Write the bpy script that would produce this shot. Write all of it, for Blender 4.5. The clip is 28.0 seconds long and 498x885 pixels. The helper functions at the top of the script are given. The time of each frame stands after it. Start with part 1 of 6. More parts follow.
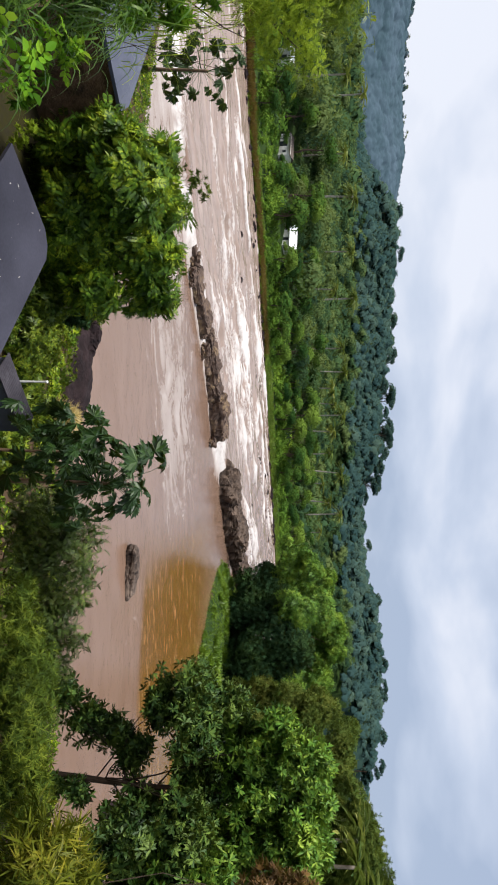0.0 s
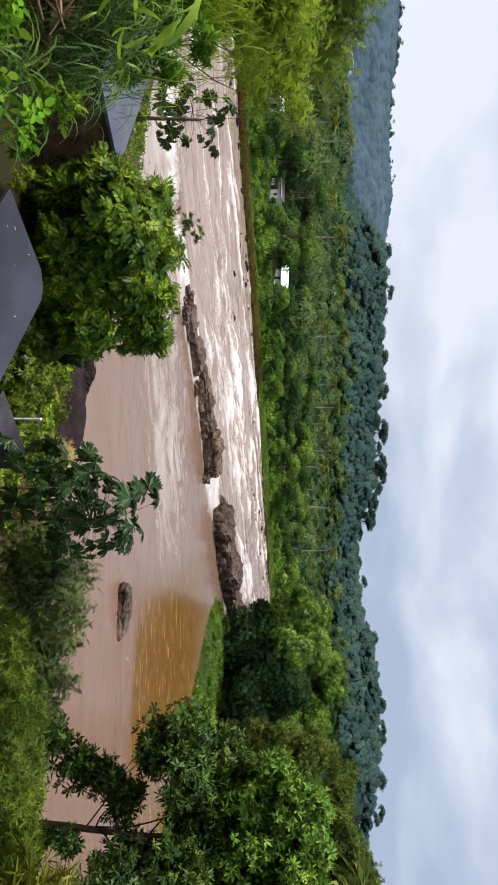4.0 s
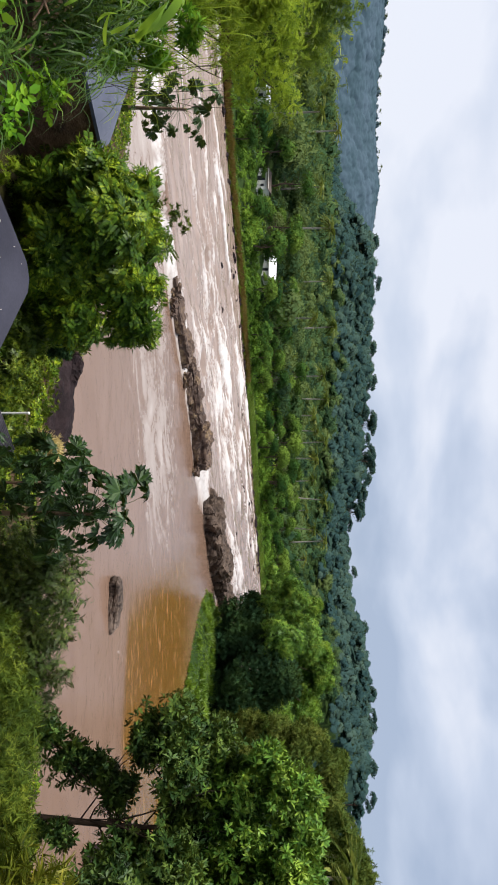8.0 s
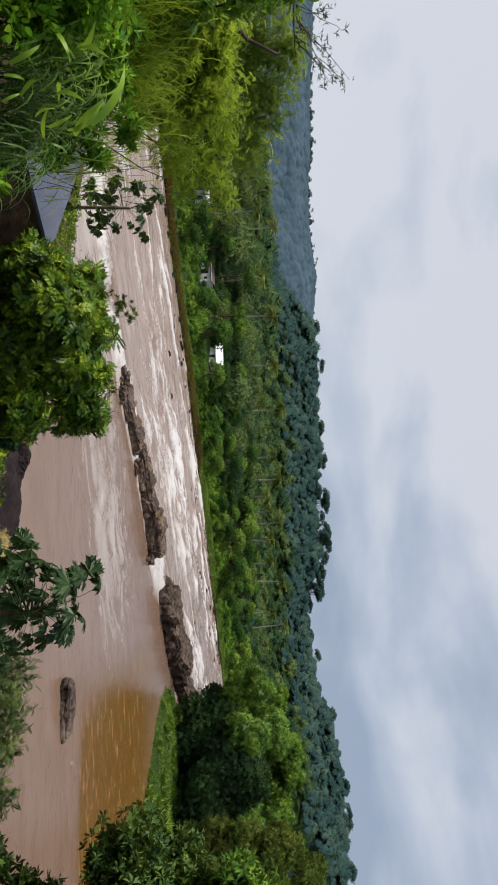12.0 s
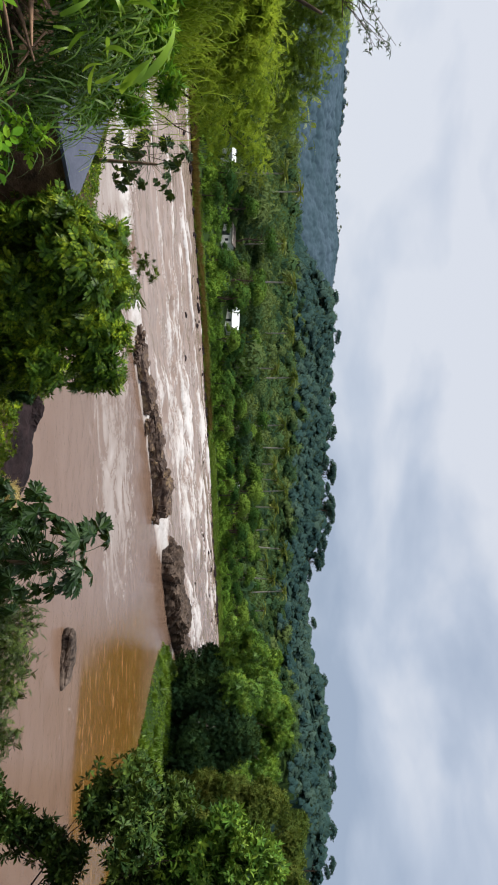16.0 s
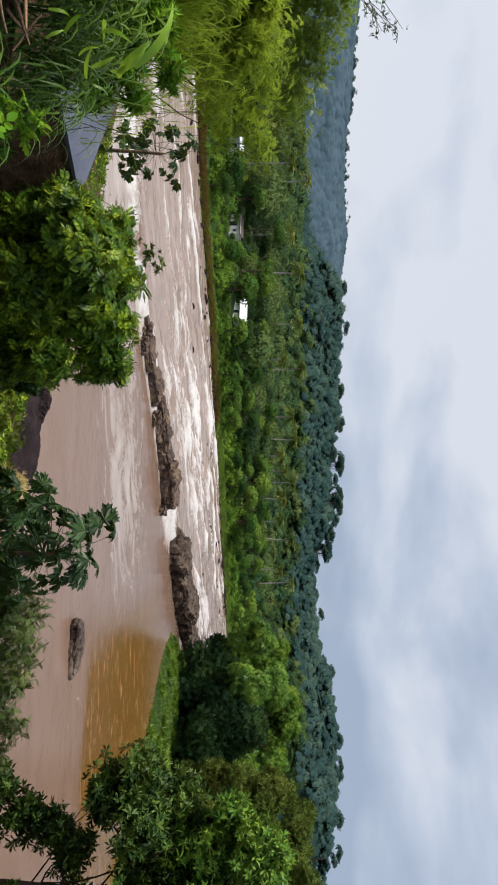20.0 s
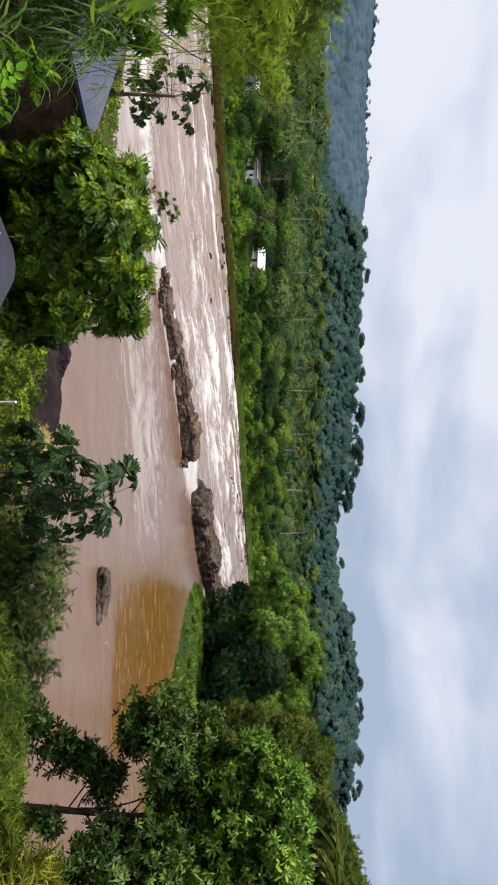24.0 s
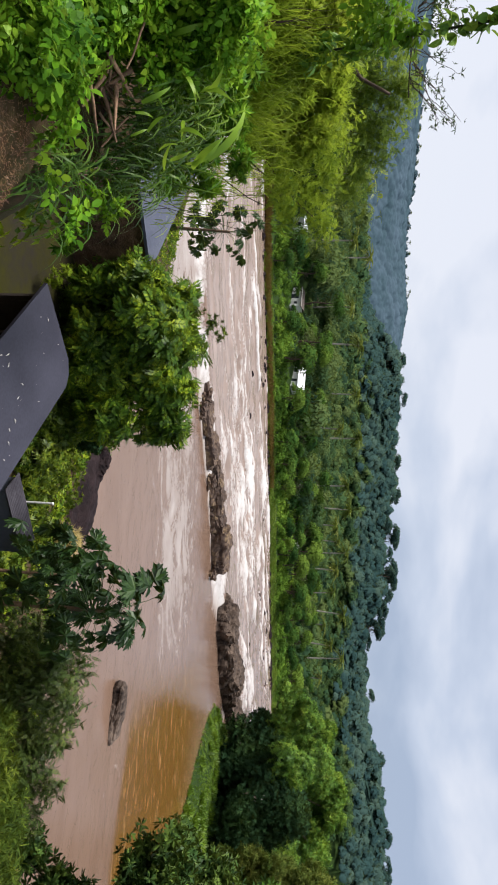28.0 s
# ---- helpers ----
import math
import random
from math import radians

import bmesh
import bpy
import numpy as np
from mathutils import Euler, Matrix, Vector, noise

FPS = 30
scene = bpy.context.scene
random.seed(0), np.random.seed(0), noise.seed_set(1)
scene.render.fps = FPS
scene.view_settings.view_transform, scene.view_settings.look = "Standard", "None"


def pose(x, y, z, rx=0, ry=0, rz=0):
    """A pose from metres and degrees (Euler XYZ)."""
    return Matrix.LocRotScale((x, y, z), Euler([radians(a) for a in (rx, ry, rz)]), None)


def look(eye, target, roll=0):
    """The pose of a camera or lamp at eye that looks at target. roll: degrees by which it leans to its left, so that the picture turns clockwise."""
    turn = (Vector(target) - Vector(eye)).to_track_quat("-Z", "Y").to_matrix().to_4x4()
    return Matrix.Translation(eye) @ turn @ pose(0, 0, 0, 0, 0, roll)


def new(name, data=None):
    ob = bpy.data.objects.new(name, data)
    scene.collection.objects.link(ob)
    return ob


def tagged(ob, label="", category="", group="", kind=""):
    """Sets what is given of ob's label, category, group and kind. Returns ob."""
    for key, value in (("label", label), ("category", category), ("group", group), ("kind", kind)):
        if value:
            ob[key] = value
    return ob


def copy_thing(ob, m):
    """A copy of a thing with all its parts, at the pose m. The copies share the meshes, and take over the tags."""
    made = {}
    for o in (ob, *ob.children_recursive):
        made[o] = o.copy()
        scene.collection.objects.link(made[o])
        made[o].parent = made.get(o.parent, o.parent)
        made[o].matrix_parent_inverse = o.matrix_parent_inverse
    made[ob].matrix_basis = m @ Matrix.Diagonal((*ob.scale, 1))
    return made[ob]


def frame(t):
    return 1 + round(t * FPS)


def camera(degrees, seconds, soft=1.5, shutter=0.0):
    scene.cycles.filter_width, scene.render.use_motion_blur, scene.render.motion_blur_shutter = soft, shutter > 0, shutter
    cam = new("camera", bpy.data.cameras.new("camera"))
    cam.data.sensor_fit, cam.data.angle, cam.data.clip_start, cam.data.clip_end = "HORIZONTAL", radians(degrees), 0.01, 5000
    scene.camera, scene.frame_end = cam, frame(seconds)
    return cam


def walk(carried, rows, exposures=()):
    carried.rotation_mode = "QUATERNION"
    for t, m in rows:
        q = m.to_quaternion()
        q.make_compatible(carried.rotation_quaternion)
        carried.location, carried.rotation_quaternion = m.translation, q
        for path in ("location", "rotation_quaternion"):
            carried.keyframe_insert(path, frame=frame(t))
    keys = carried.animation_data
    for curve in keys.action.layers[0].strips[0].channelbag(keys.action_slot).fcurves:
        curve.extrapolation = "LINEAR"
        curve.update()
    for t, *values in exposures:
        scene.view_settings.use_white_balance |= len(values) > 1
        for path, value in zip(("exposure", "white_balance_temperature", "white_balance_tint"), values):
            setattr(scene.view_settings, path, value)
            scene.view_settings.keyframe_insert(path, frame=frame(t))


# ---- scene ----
# Camera: a phone held on its side at the edge of a ledge above the river.
cam = camera(44.34, 28.0, soft=1.9)
# seconds, x, y, z, yaw, pitch, roll; the picture stands on its side, so the roll is near 90
ROWS = [
    (0.0, -0.000, 0.001, 14.002, -0.00, -6.30, 91.50),
    (0.5, -0.003, 0.019, 13.999, 0.17, -6.07, 91.13),
    (1.0, -0.009, 0.025, 13.995, 0.45, -6.00, 91.17),
    (1.5, -0.005, 0.020, 13.992, 1.05, -5.81, 90.96),
    (2.0, -0.017, 0.022, 13.990, 1.80, -5.61, 90.85),
    (2.5, -0.010, 0.037, 13.991, 1.97, -5.76, 90.69),
    (4.5, 0.014, -0.090, 14.033, 3.71, -5.82, 90.93),
    (5.0, 0.017, -0.079, 14.028, 3.40, -6.24, 91.13),
    (5.5, -0.001, -0.017, 14.005, 2.68, -6.68, 91.18),
    (6.0, 0.008, -0.047, 14.012, 2.49, -6.75, 92.21),
    (6.5, 0.003, -0.046, 14.018, 2.45, -5.70, 92.50),
    (7.0, -0.015, -0.018, 14.000, 2.74, -4.85, 92.50),
    (7.5, -0.002, -0.047, 14.012, 2.38, -4.92, 92.05),
    (8.0, 0.010, -0.048, 14.007, 2.68, -4.75, 90.30),
    (8.5, -0.014, -0.018, 13.994, 2.80, -5.87, 90.43),
    (9.0, -0.010, -0.038, 14.006, 6.63, -4.21, 88.75),
    (9.5, 0.004, -0.027, 14.022, 9.23, -2.89, 87.52),
    (10.0, 0.006, 0.066, 13.978, 9.90, -1.13, 86.59),
    (10.5, -0.045, 0.069, 13.994, 12.93, -0.82, 84.97),
    (11.0, 0.041, 0.069, 13.992, 14.59, -0.49, 85.31),
    (11.5, 0.029, 0.090, 14.008, 11.24, 0.13, 86.37),
    (12.0, 0.033, 0.083, 14.009, 10.34, -0.18, 87.20),
    (12.5, 0.030, 0.043, 13.997, 10.77, -0.09, 90.12),
    (14.5, -0.003, 0.118, 13.850, 8.22, -0.99, 90.85),
    (15.0, 0.001, 0.099, 13.860, 8.15, -1.16, 90.74),
    (15.5, 0.003, 0.078, 13.881, 7.69, -1.19, 90.55),
    (16.0, 0.013, 0.023, 13.903, 7.23, -1.10, 90.91),
    (16.5, 0.021, 0.020, 13.927, 6.69, -1.40, 91.01),
    (17.0, 0.028, 0.031, 13.919, 5.37, -1.76, 90.50),
    (17.5, 0.027, 0.035, 13.915, 3.95, -1.80, 90.23),
    (18.0, 0.030, 0.035, 13.918, 4.02, -1.86, 89.96),
    (18.5, 0.018, 0.051, 13.927, 4.72, -1.73, 90.31),
    (19.0, 0.029, 0.026, 13.936, 5.76, -1.53, 90.84),
    (19.5, 0.005, 0.067, 13.932, 6.22, -1.59, 91.05),
    (20.0, 0.003, 0.082, 13.952, 6.43, -1.83, 90.98),
    (20.5, 0.010, 0.073, 13.957, 5.97, -1.93, 90.58),
    (21.0, 0.014, 0.066, 13.973, 5.25, -2.31, 90.36),
    (21.5, 0.041, -0.014, 13.993, 4.80, -2.23, 90.60),
    (23.5, 0.069, -0.070, 14.016, 2.17, -3.57, 90.49),
    (24.0, 0.058, -0.050, 14.006, 1.91, -3.65, 90.51),
    (24.5, 0.053, -0.031, 13.996, 3.02, -4.01, 91.12),
    (25.0, 0.057, -0.041, 13.997, 4.11, -4.21, 90.94),
    (25.5, 0.013, 0.029, 13.963, 7.99, -3.87, 90.85),
    (26.0, 0.008, 0.064, 13.946, 8.16, -4.19, 92.61),
    (26.5, -0.012, 0.082, 13.932, 8.56, -3.88, 91.49),
    (27.0, 0.037, 0.019, 13.981, 10.06, -5.42, 91.56),
    (27.5, 0.056, -0.028, 14.018, 12.11, -4.66, 90.78),
    (28.0, 0.041, -0.031, 13.979, 12.49, -7.13, 92.91),
]


def held(x, y, z, yaw, pitch, roll):
    return pose(x, y, z, 90 + pitch, 0, yaw) @ pose(0, 0, 0, 0, 0, roll)


# seconds, exposure, white balance
LIGHT = [(0.0, 0.22), (8.5, 0.2), (9.5, 0.0), (10.5, -0.15), (12.5, -0.16), (14.5, -0.05), (21.5, 0.03), (23.5, 0.14), (28.0, 0.16)]
walk(cam, [(t, held(*r)) for t, *r in ROWS], [(t, e, 6330, 12.5 if 9 < t < 22 else 14) for t, e in LIGHT])

# ---------------------------------------------------------------- light
SUN_ELEV, SUN_AZ = 63.0, -118.0   # degrees; azimuth from ahead (+y) to the right

world = bpy.data.worlds.new("overcast_sky")
scene.world = world
world.use_nodes = True
wn, wl = world.node_tree.nodes, world.node_tree.links
wn.clear()


def wnode(kind, **values):
    n = wn.new(kind)
    for key, value in values.items():
        n.inputs[key].default_value = value
    return n


sky = wn.new("ShaderNodeTexSky")
sky.sky_type = "NISHITA"
sky.sun_disc = False
sky.sun_elevation = radians(SUN_ELEV)
sky.sun_rotation = radians(SUN_AZ)
sky.air_density, sky.dust_density, sky.ozone_density = 1.0, 2.0, 1.0
sky_bg = wnode("ShaderNodeBackground", Strength=0.10)
wl.new(sky.outputs[0], sky_bg.inputs[0])
coord = wn.new("ShaderNodeTexCoord")
stretch = wn.new("ShaderNodeMapping")
stretch.inputs["Scale"].default_value = (0.85, 0.85, 1.9)
stretch.inputs["Location"].default_value = (0.35, 0.1, 0.62)
wl.new(coord.outputs["Generated"], stretch.inputs[0])
puff = wnode("ShaderNodeTexNoise", Scale=3.3, Detail=5.0, Roughness=0.47, Distortion=0.2)
wl.new(stretch.outputs[0], puff.inputs["Vector"])
tone = wn.new("ShaderNodeValToRGB")
tone.color_ramp.elements[0].position, tone.color_ramp.elements[0].color = 0.34, (0.4, 0.485, 0.61, 1)
tone.color_ramp.elements[1].position, tone.color_ramp.elements[1].color = 0.62, (0.80, 0.84, 0.89, 1)
mid_tone = tone.color_ramp.elements.new(0.49)
mid_tone.color = (0.58, 0.655, 0.76, 1)
split = wn.new("ShaderNodeSeparateXYZ")
wl.new(coord.outputs["Generated"], split.inputs[0])
lean = wn.new("ShaderNodeMath")
lean.operation = "MULTIPLY_ADD"
lean.inputs[1].default_value = -0.36
wl.new(split.outputs["X"], lean.inputs[0])
wl.new(puff.outputs["Fac"], lean.inputs[2])
low = wn.new("ShaderNodeMath")
low.operation = "MULTIPLY_ADD"
low.inputs[1].default_value = 0.42
wl.new(split.outputs["Z"], low.inputs[0])
wl.new(lean.outputs[0], low.inputs[2])
drop = wn.new("ShaderNodeMath")
drop.operation = "ADD"
drop.inputs[1].default_value = -0.07
wl.new(low.outputs[0], drop.inputs[0])
wl.new(drop.outputs[0], tone.inputs[0])
# the veiled sun brightens the clouds on its side of the sky
toward = wn.new("ShaderNodeVectorMath")
toward.operation = "DOT_PRODUCT"
wl.new(coord.outputs["Generated"], toward.inputs[0])
toward.inputs[1].default_value = (math.sin(radians(SUN_AZ)), math.cos(radians(SUN_AZ)), 0.0)
veil = wn.new("ShaderNodeMapRange")
veil.inputs["From Min"].default_value, veil.inputs["From Max"].default_value = -0.5, 0.95
veil.inputs["To Min"].default_value, veil.inputs["To Max"].default_value = 0.0, 0.5
wl.new(toward.outputs["Value"], veil.inputs["Value"])
glow = wn.new("ShaderNodeMix")
glow.data_type = "RGBA"
wl.new(veil.outputs[0], glow.inputs[0])
wl.new(tone.outputs[0], glow.inputs[6])
glow.inputs[7].default_value = (0.86, 0.89, 0.93, 1)
cloud_bg = wnode("ShaderNodeBackground", Strength=0.95)
wl.new(glow.outputs[2], cloud_bg.inputs[0])
cover = wn.new("ShaderNodeMixShader")
cover.inputs[0].default_value = 0.9
wl.new(sky_bg.outputs[0], cover.inputs[1])
wl.new(cloud_bg.outputs[0], cover.inputs[2])
wout = wn.new("ShaderNodeOutputWorld")
wl.new(cover.outputs[0], wout.inputs[0])

sun_data = bpy.data.lights.new("sun", "SUN")
sun_data.energy, sun_data.angle, sun_data.color = 5.0, radians(20), (1.0, 0.96, 0.87)
sun = new("sun", sun_data)
az, el = radians(SUN_AZ), radians(SUN_ELEV)
sun.matrix_world = look((60 * math.sin(az) * math.cos(el), 60 * math.cos(az) * math.cos(el), 60 * math.sin(el)), (0, 0, 0))

# ---------------------------------------------------------------- materials


class Mat:
    """A small builder for node materials."""

    def __init__(self, name):
        self.m = bpy.data.materials.new(name)
        self.m.use_nodes = True
        self.n, self.l = self.m.node_tree.nodes, self.m.node_tree.links
        self.n.clear()
        self.out = self.n.new("ShaderNodeOutputMaterial")

    def node(self, kind, links=None, **values):
        n = self.n.new(kind)
        for key, value in values.items():
            n.inputs[key.replace("_", " ")].default_value = value
        for key, value in (links or {}).items():
            self.l.new(value, n.inputs[key])
        return n

    def object_place(self, scale=(1, 1, 1), turn=0.0):
        c = self.n.new("ShaderNodeTexCoord")
        m = self.node("ShaderNodeMapping", {0: c.outputs["Object"]})
        m.inputs["Scale"].default_value = scale
        m.inputs["Rotation"].default_value = (0, 0, turn)
        return m.outputs[0]

    def world_place(self, scale=(1, 1, 1), turn=0.0):
        c = self.n.new("ShaderNodeNewGeometry")
        m = self.node("ShaderNodeMapping", {0: c.outputs["Position"]})
        m.inputs["Rotation"].default_value = (0, 0, turn)
        s = self.n.new("ShaderNodeVectorMath")
        s.operation = "MULTIPLY"
        self.l.new(m.outputs[0], s.inputs[0])
        s.inputs[1].default_value = scale
        return s.outputs[0]

    def noise(self, place, scale, detail=4.0, rough=0.55, distort=0.0):
        return self.node("ShaderNodeTexNoise", {"Vector": place}, Scale=scale, Detail=detail, Roughness=rough, Distortion=distort).outputs["Fac"]

    def ramp(self, value, *stops):
        r = self.n.new("ShaderNodeValToRGB")
        e = r.color_ramp.elements
        for k, (at, colour) in enumerate(stops):
            s = e[k] if k < 2 else e.new(at)
            s.position, s.color = at, (*colour, 1)
        self.l.new(value, r.inputs[0])
        return r.outputs[0]

    def mix(self, fac, a, b, kind="MIX"):
        m = self.n.new("ShaderNodeMix")
        m.data_type, m.blend_type = "RGBA", kind
        for k, v in ((0, fac), (6, a), (7, b)):
            if hasattr(v, "is_linked"):
                self.l.new(v, m.inputs[k])
            else:
                m.inputs[k].default_value = v if k == 0 else (*v, 1)
        return m.outputs[2]

    def math(self, op, a, b=0.0, clamp=False):
        m = self.n.new("ShaderNodeMath")
        m.operation, m.use_clamp = op, clamp
        for k, v in ((0, a), (1, b)):
            if hasattr(v, "is_linked"):
                self.l.new(v, m.inputs[k])
            else:
                m.inputs[k].default_value = v
        return m.outputs[0]

    def bump(self, height, strength, distance):
        return self.node("ShaderNodeBump", {"Height": height}, Strength=strength, Distance=distance).outputs[0]

    def surface(self, colour, rough, normal=None, metallic=0.0, spec=0.5):
        p = self.node("ShaderNodeBsdfPrincipled", Metallic=metallic)
        p.inputs["Specular IOR Level"].default_value = spec
        for key, v in (("Base Color", colour), ("Roughness", rough)):
            if hasattr(v, "is_linked"):
                self.l.new(v, p.inputs[key])
            else:
                p.inputs[key].default_value = (*v, 1) if key == "Base Color" else v
        if normal is not None:
            self.l.new(normal, p.inputs["Normal"])
        self.l.new(p.outputs[0], self.out.inputs[0])
        return p

    def through_light(self, p, colour, amount):
        t = self.n.new("ShaderNodeBsdfTranslucent")
        if hasattr(colour, "is_linked"):
            self.l.new(colour, t.inputs[0])
        else:
            t.inputs[0].default_value = (*colour, 1)
        m = self.n.new("ShaderNodeMixShader")
        m.inputs[0].default_value = amount
        self.l.new(p.outputs[0], m.inputs[1])
        self.l.new(t.outputs[0], m.inputs[2])
        self.l.new(m.outputs[0], self.out.inputs[0])


def leaf_mat(name, low, mid, high, patch=0.5, gloss=0.42, glow=0.28, tree_shift=0.25, spec=0.4, each=0.55):
    """Foliage: a colour for each leaf, patches over the crown, and a shift from plant to plant."""
    m = Mat(name)
    g = m.n.new("ShaderNodeNewGeometry")
    o = m.n.new("ShaderNodeObjectInfo")
    patches = m.noise(m.world_place(), patch, 2.0)
    v = m.math("ADD", m.math("ADD", m.math("MULTIPLY", m.math("SUBTRACT", g.outputs["Random Per Island"], 0.5), each), 0.275), m.math("MULTIPLY", m.math("SUBTRACT", patches, 0.5), 1.5))
    v = m.math("ADD", v, m.math("MULTIPLY", m.math("SUBTRACT", o.outputs["Random"], 0.5), tree_shift))
    tone_at = m.n.new("ShaderNodeAttribute")
    tone_at.attribute_name = "tone"
    v = m.math("ADD", v, m.math("MULTIPLY", tone_at.outputs["Fac"], 0.55))
    v = m.math("ADD", v, 0.2, clamp=True)
    col = m.ramp(v, (0.05, low), (0.95, high), (0.5, mid))
    p = m.surface(col, gloss, spec=spec)
    m.through_light(p, m.mix(0.35, col, (0.28, 0.34, 0.04)), glow)
    return m.m


def plain_mat(name, a, b, scale, rough, bump=0.3, dist=0.01, metallic=0.0, spec=0.5, fine=None):
    """Two colours mixed by noise at two scales, with relief."""
    m = Mat(name)
    place = m.object_place()
    big = m.noise(place, scale, 4.0)
    small = m.noise(place, fine or scale * 9, 5.0)
    v = m.math("ADD", m.math("MULTIPLY", big, 0.65), m.math("MULTIPLY", small, 0.35))
    m.surface(m.ramp(v, (0.36, a), (0.64, b)), rough, m.bump(small, bump, dist), metallic, spec)
    return m.m


LEAF_BUSH = leaf_mat("pinnate_leaf", (0.02, 0.055, 0.008), (0.07, 0.145, 0.01), (0.37, 0.46, 0.024), 1.5, spec=0.15)
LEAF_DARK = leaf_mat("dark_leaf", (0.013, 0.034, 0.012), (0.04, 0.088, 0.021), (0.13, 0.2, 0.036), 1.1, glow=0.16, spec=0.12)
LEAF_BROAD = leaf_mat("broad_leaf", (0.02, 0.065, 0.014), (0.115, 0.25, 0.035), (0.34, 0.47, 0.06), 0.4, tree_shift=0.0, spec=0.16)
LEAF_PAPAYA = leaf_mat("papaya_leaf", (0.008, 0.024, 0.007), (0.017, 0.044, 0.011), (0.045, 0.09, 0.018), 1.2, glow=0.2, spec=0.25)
LEAF_WEED = leaf_mat("weed_leaf", (0.03, 0.11, 0.008), (0.125, 0.3, 0.014), (0.29, 0.48, 0.03), 2.0, glow=0.4, spec=0.12)
LEAF_LIME = leaf_mat("yellow_green_leaf", (0.11, 0.19, 0.014), (0.27, 0.38, 0.024), (0.46, 0.55, 0.05), 1.6, glow=0.55, spec=0.1)
LEAF_LEAFY = leaf_mat("leafy_bush_leaf", (0.06, 0.115, 0.014), (0.16, 0.25, 0.028), (0.33, 0.42, 0.055), 1.3, glow=0.5, spec=0.1)
LEAF_BLADE = leaf_mat("grass_blade", (0.016, 0.048, 0.007), (0.05, 0.115, 0.012), (0.17, 0.28, 0.028), 1.5, spec=0.22)
LEAF_LANCE = leaf_mat("lance_leaf", (0.1, 0.21, 0.014), (0.2, 0.36, 0.025), (0.33, 0.48, 0.04), 1.5, glow=0.4, spec=0.3)
LEAF_CREEPER = leaf_mat("creeper_leaf", (0.02, 0.048, 0.006), (0.085, 0.145, 0.012), (0.26, 0.31, 0.024), 1.4, spec=0.2)
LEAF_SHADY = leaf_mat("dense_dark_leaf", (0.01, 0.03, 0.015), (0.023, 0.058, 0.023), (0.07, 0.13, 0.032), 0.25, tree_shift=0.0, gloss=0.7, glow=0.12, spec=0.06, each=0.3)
LEAF_DRY = leaf_mat("dry_leaf", (0.04, 0.065, 0.006), (0.13, 0.15, 0.012), (0.32, 0.28, 0.03), 1.2, spec=0.1)
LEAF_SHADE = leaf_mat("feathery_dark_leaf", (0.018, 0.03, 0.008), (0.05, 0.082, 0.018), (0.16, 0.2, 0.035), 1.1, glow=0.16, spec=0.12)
LEAF_RUSTY = leaf_mat("rusty_leaf", (0.09, 0.05, 0.02), (0.17, 0.085, 0.03), (0.24, 0.15, 0.05), 0.5)
LEAF_OLIVE = leaf_mat("olive_leaf", (0.01, 0.026, 0.006), (0.06, 0.105, 0.012), (0.22, 0.27, 0.028), 1.3, gloss=0.6, spec=0.1)
LEAF_MIXED = leaf_mat("mixed_crown_leaf", (0.02, 0.05, 0.012), (0.075, 0.12, 0.024), (0.2, 0.22, 0.045), 0.16, tree_shift=0.0, gloss=0.7, spec=0.06, each=0.4)
LEAF_BANK = leaf_mat("bank_tree_leaf", (0.014, 0.048, 0.012), (0.046, 0.112, 0.02), (0.14, 0.225, 0.033), 0.12, tree_shift=1.0, gloss=0.8, spec=0.06, each=0.35)
# slope leaves: a slight bluish lift for haze is mixed into the greens
LEAF_SLOPE_HAZED = leaf_mat("hazed_slope_leaf", (0.02, 0.05, 0.03), (0.05, 0.102, 0.04), (0.105, 0.148, 0.048), 0.03, gloss=0.85, spec=0.05, each=0.3)
# ridge leaves: green shifted to blue, haze painted into the colour
LEAF_RIDGE_HAZED = leaf_mat("hazed_ridge_leaf", (0.03, 0.066, 0.066), (0.042, 0.084, 0.078), (0.066, 0.112, 0.09), 0.02, gloss=0.9, spec=0.0, each=0.05)
# far hill leaves: the blue is distance haze put into the colour
LEAF_FAR_HAZED = leaf_mat("hazed_far_hill_leaf", (0.045, 0.082, 0.096), (0.062, 0.1, 0.127), (0.088, 0.128, 0.16), 0.012, gloss=0.9, spec=0.0, each=0.05)
LEAF_PALM = leaf_mat("palm_frond", (0.03, 0.07, 0.015), (0.12, 0.165, 0.035), (0.34, 0.34, 0.09), 0.2, spec=0.08, each=0.4)
BARK = plain_mat("bark", (0.03, 0.019, 0.013), (0.09, 0.058, 0.038), 4.0, 0.9, 0.6, 0.02)
BARK_DARK = plain_mat("dark_bark", (0.012, 0.008, 0.006), (0.04, 0.026, 0.018), 4.0, 0.9, 0.6, 0.02, spec=0.2)
BARK_PALE = plain_mat("pale_bark", (0.22, 0.2, 0.17), (0.42, 0.38, 0.33), 3.0, 0.85, 0.4, 0.02)
BARK_PAPAYA = plain_mat("papaya_bark", (0.10, 0.062, 0.036), (0.21, 0.135, 0.08), 6.0, 0.85, 0.5, 0.01)
WHITE_WALL = plain_mat("white_wall", (0.62, 0.6, 0.56), (0.8, 0.79, 0.76), 0.8, 0.8, 0.1)
WHITE_SHEET = plain_mat("white_roof_sheet", (0.72, 0.74, 0.77), (0.82, 0.84, 0.86), 0.5, 0.45, 0.1)
DARK_GLASS = plain_mat("dark_window", (0.02, 0.024, 0.03), (0.04, 0.045, 0.05), 2.0, 0.2, 0.0)
TILE_ROOF = plain_mat("old_tile_roof", (0.045, 0.033, 0.028), (0.10, 0.075, 0.06), 1.5, 0.85, 0.4)

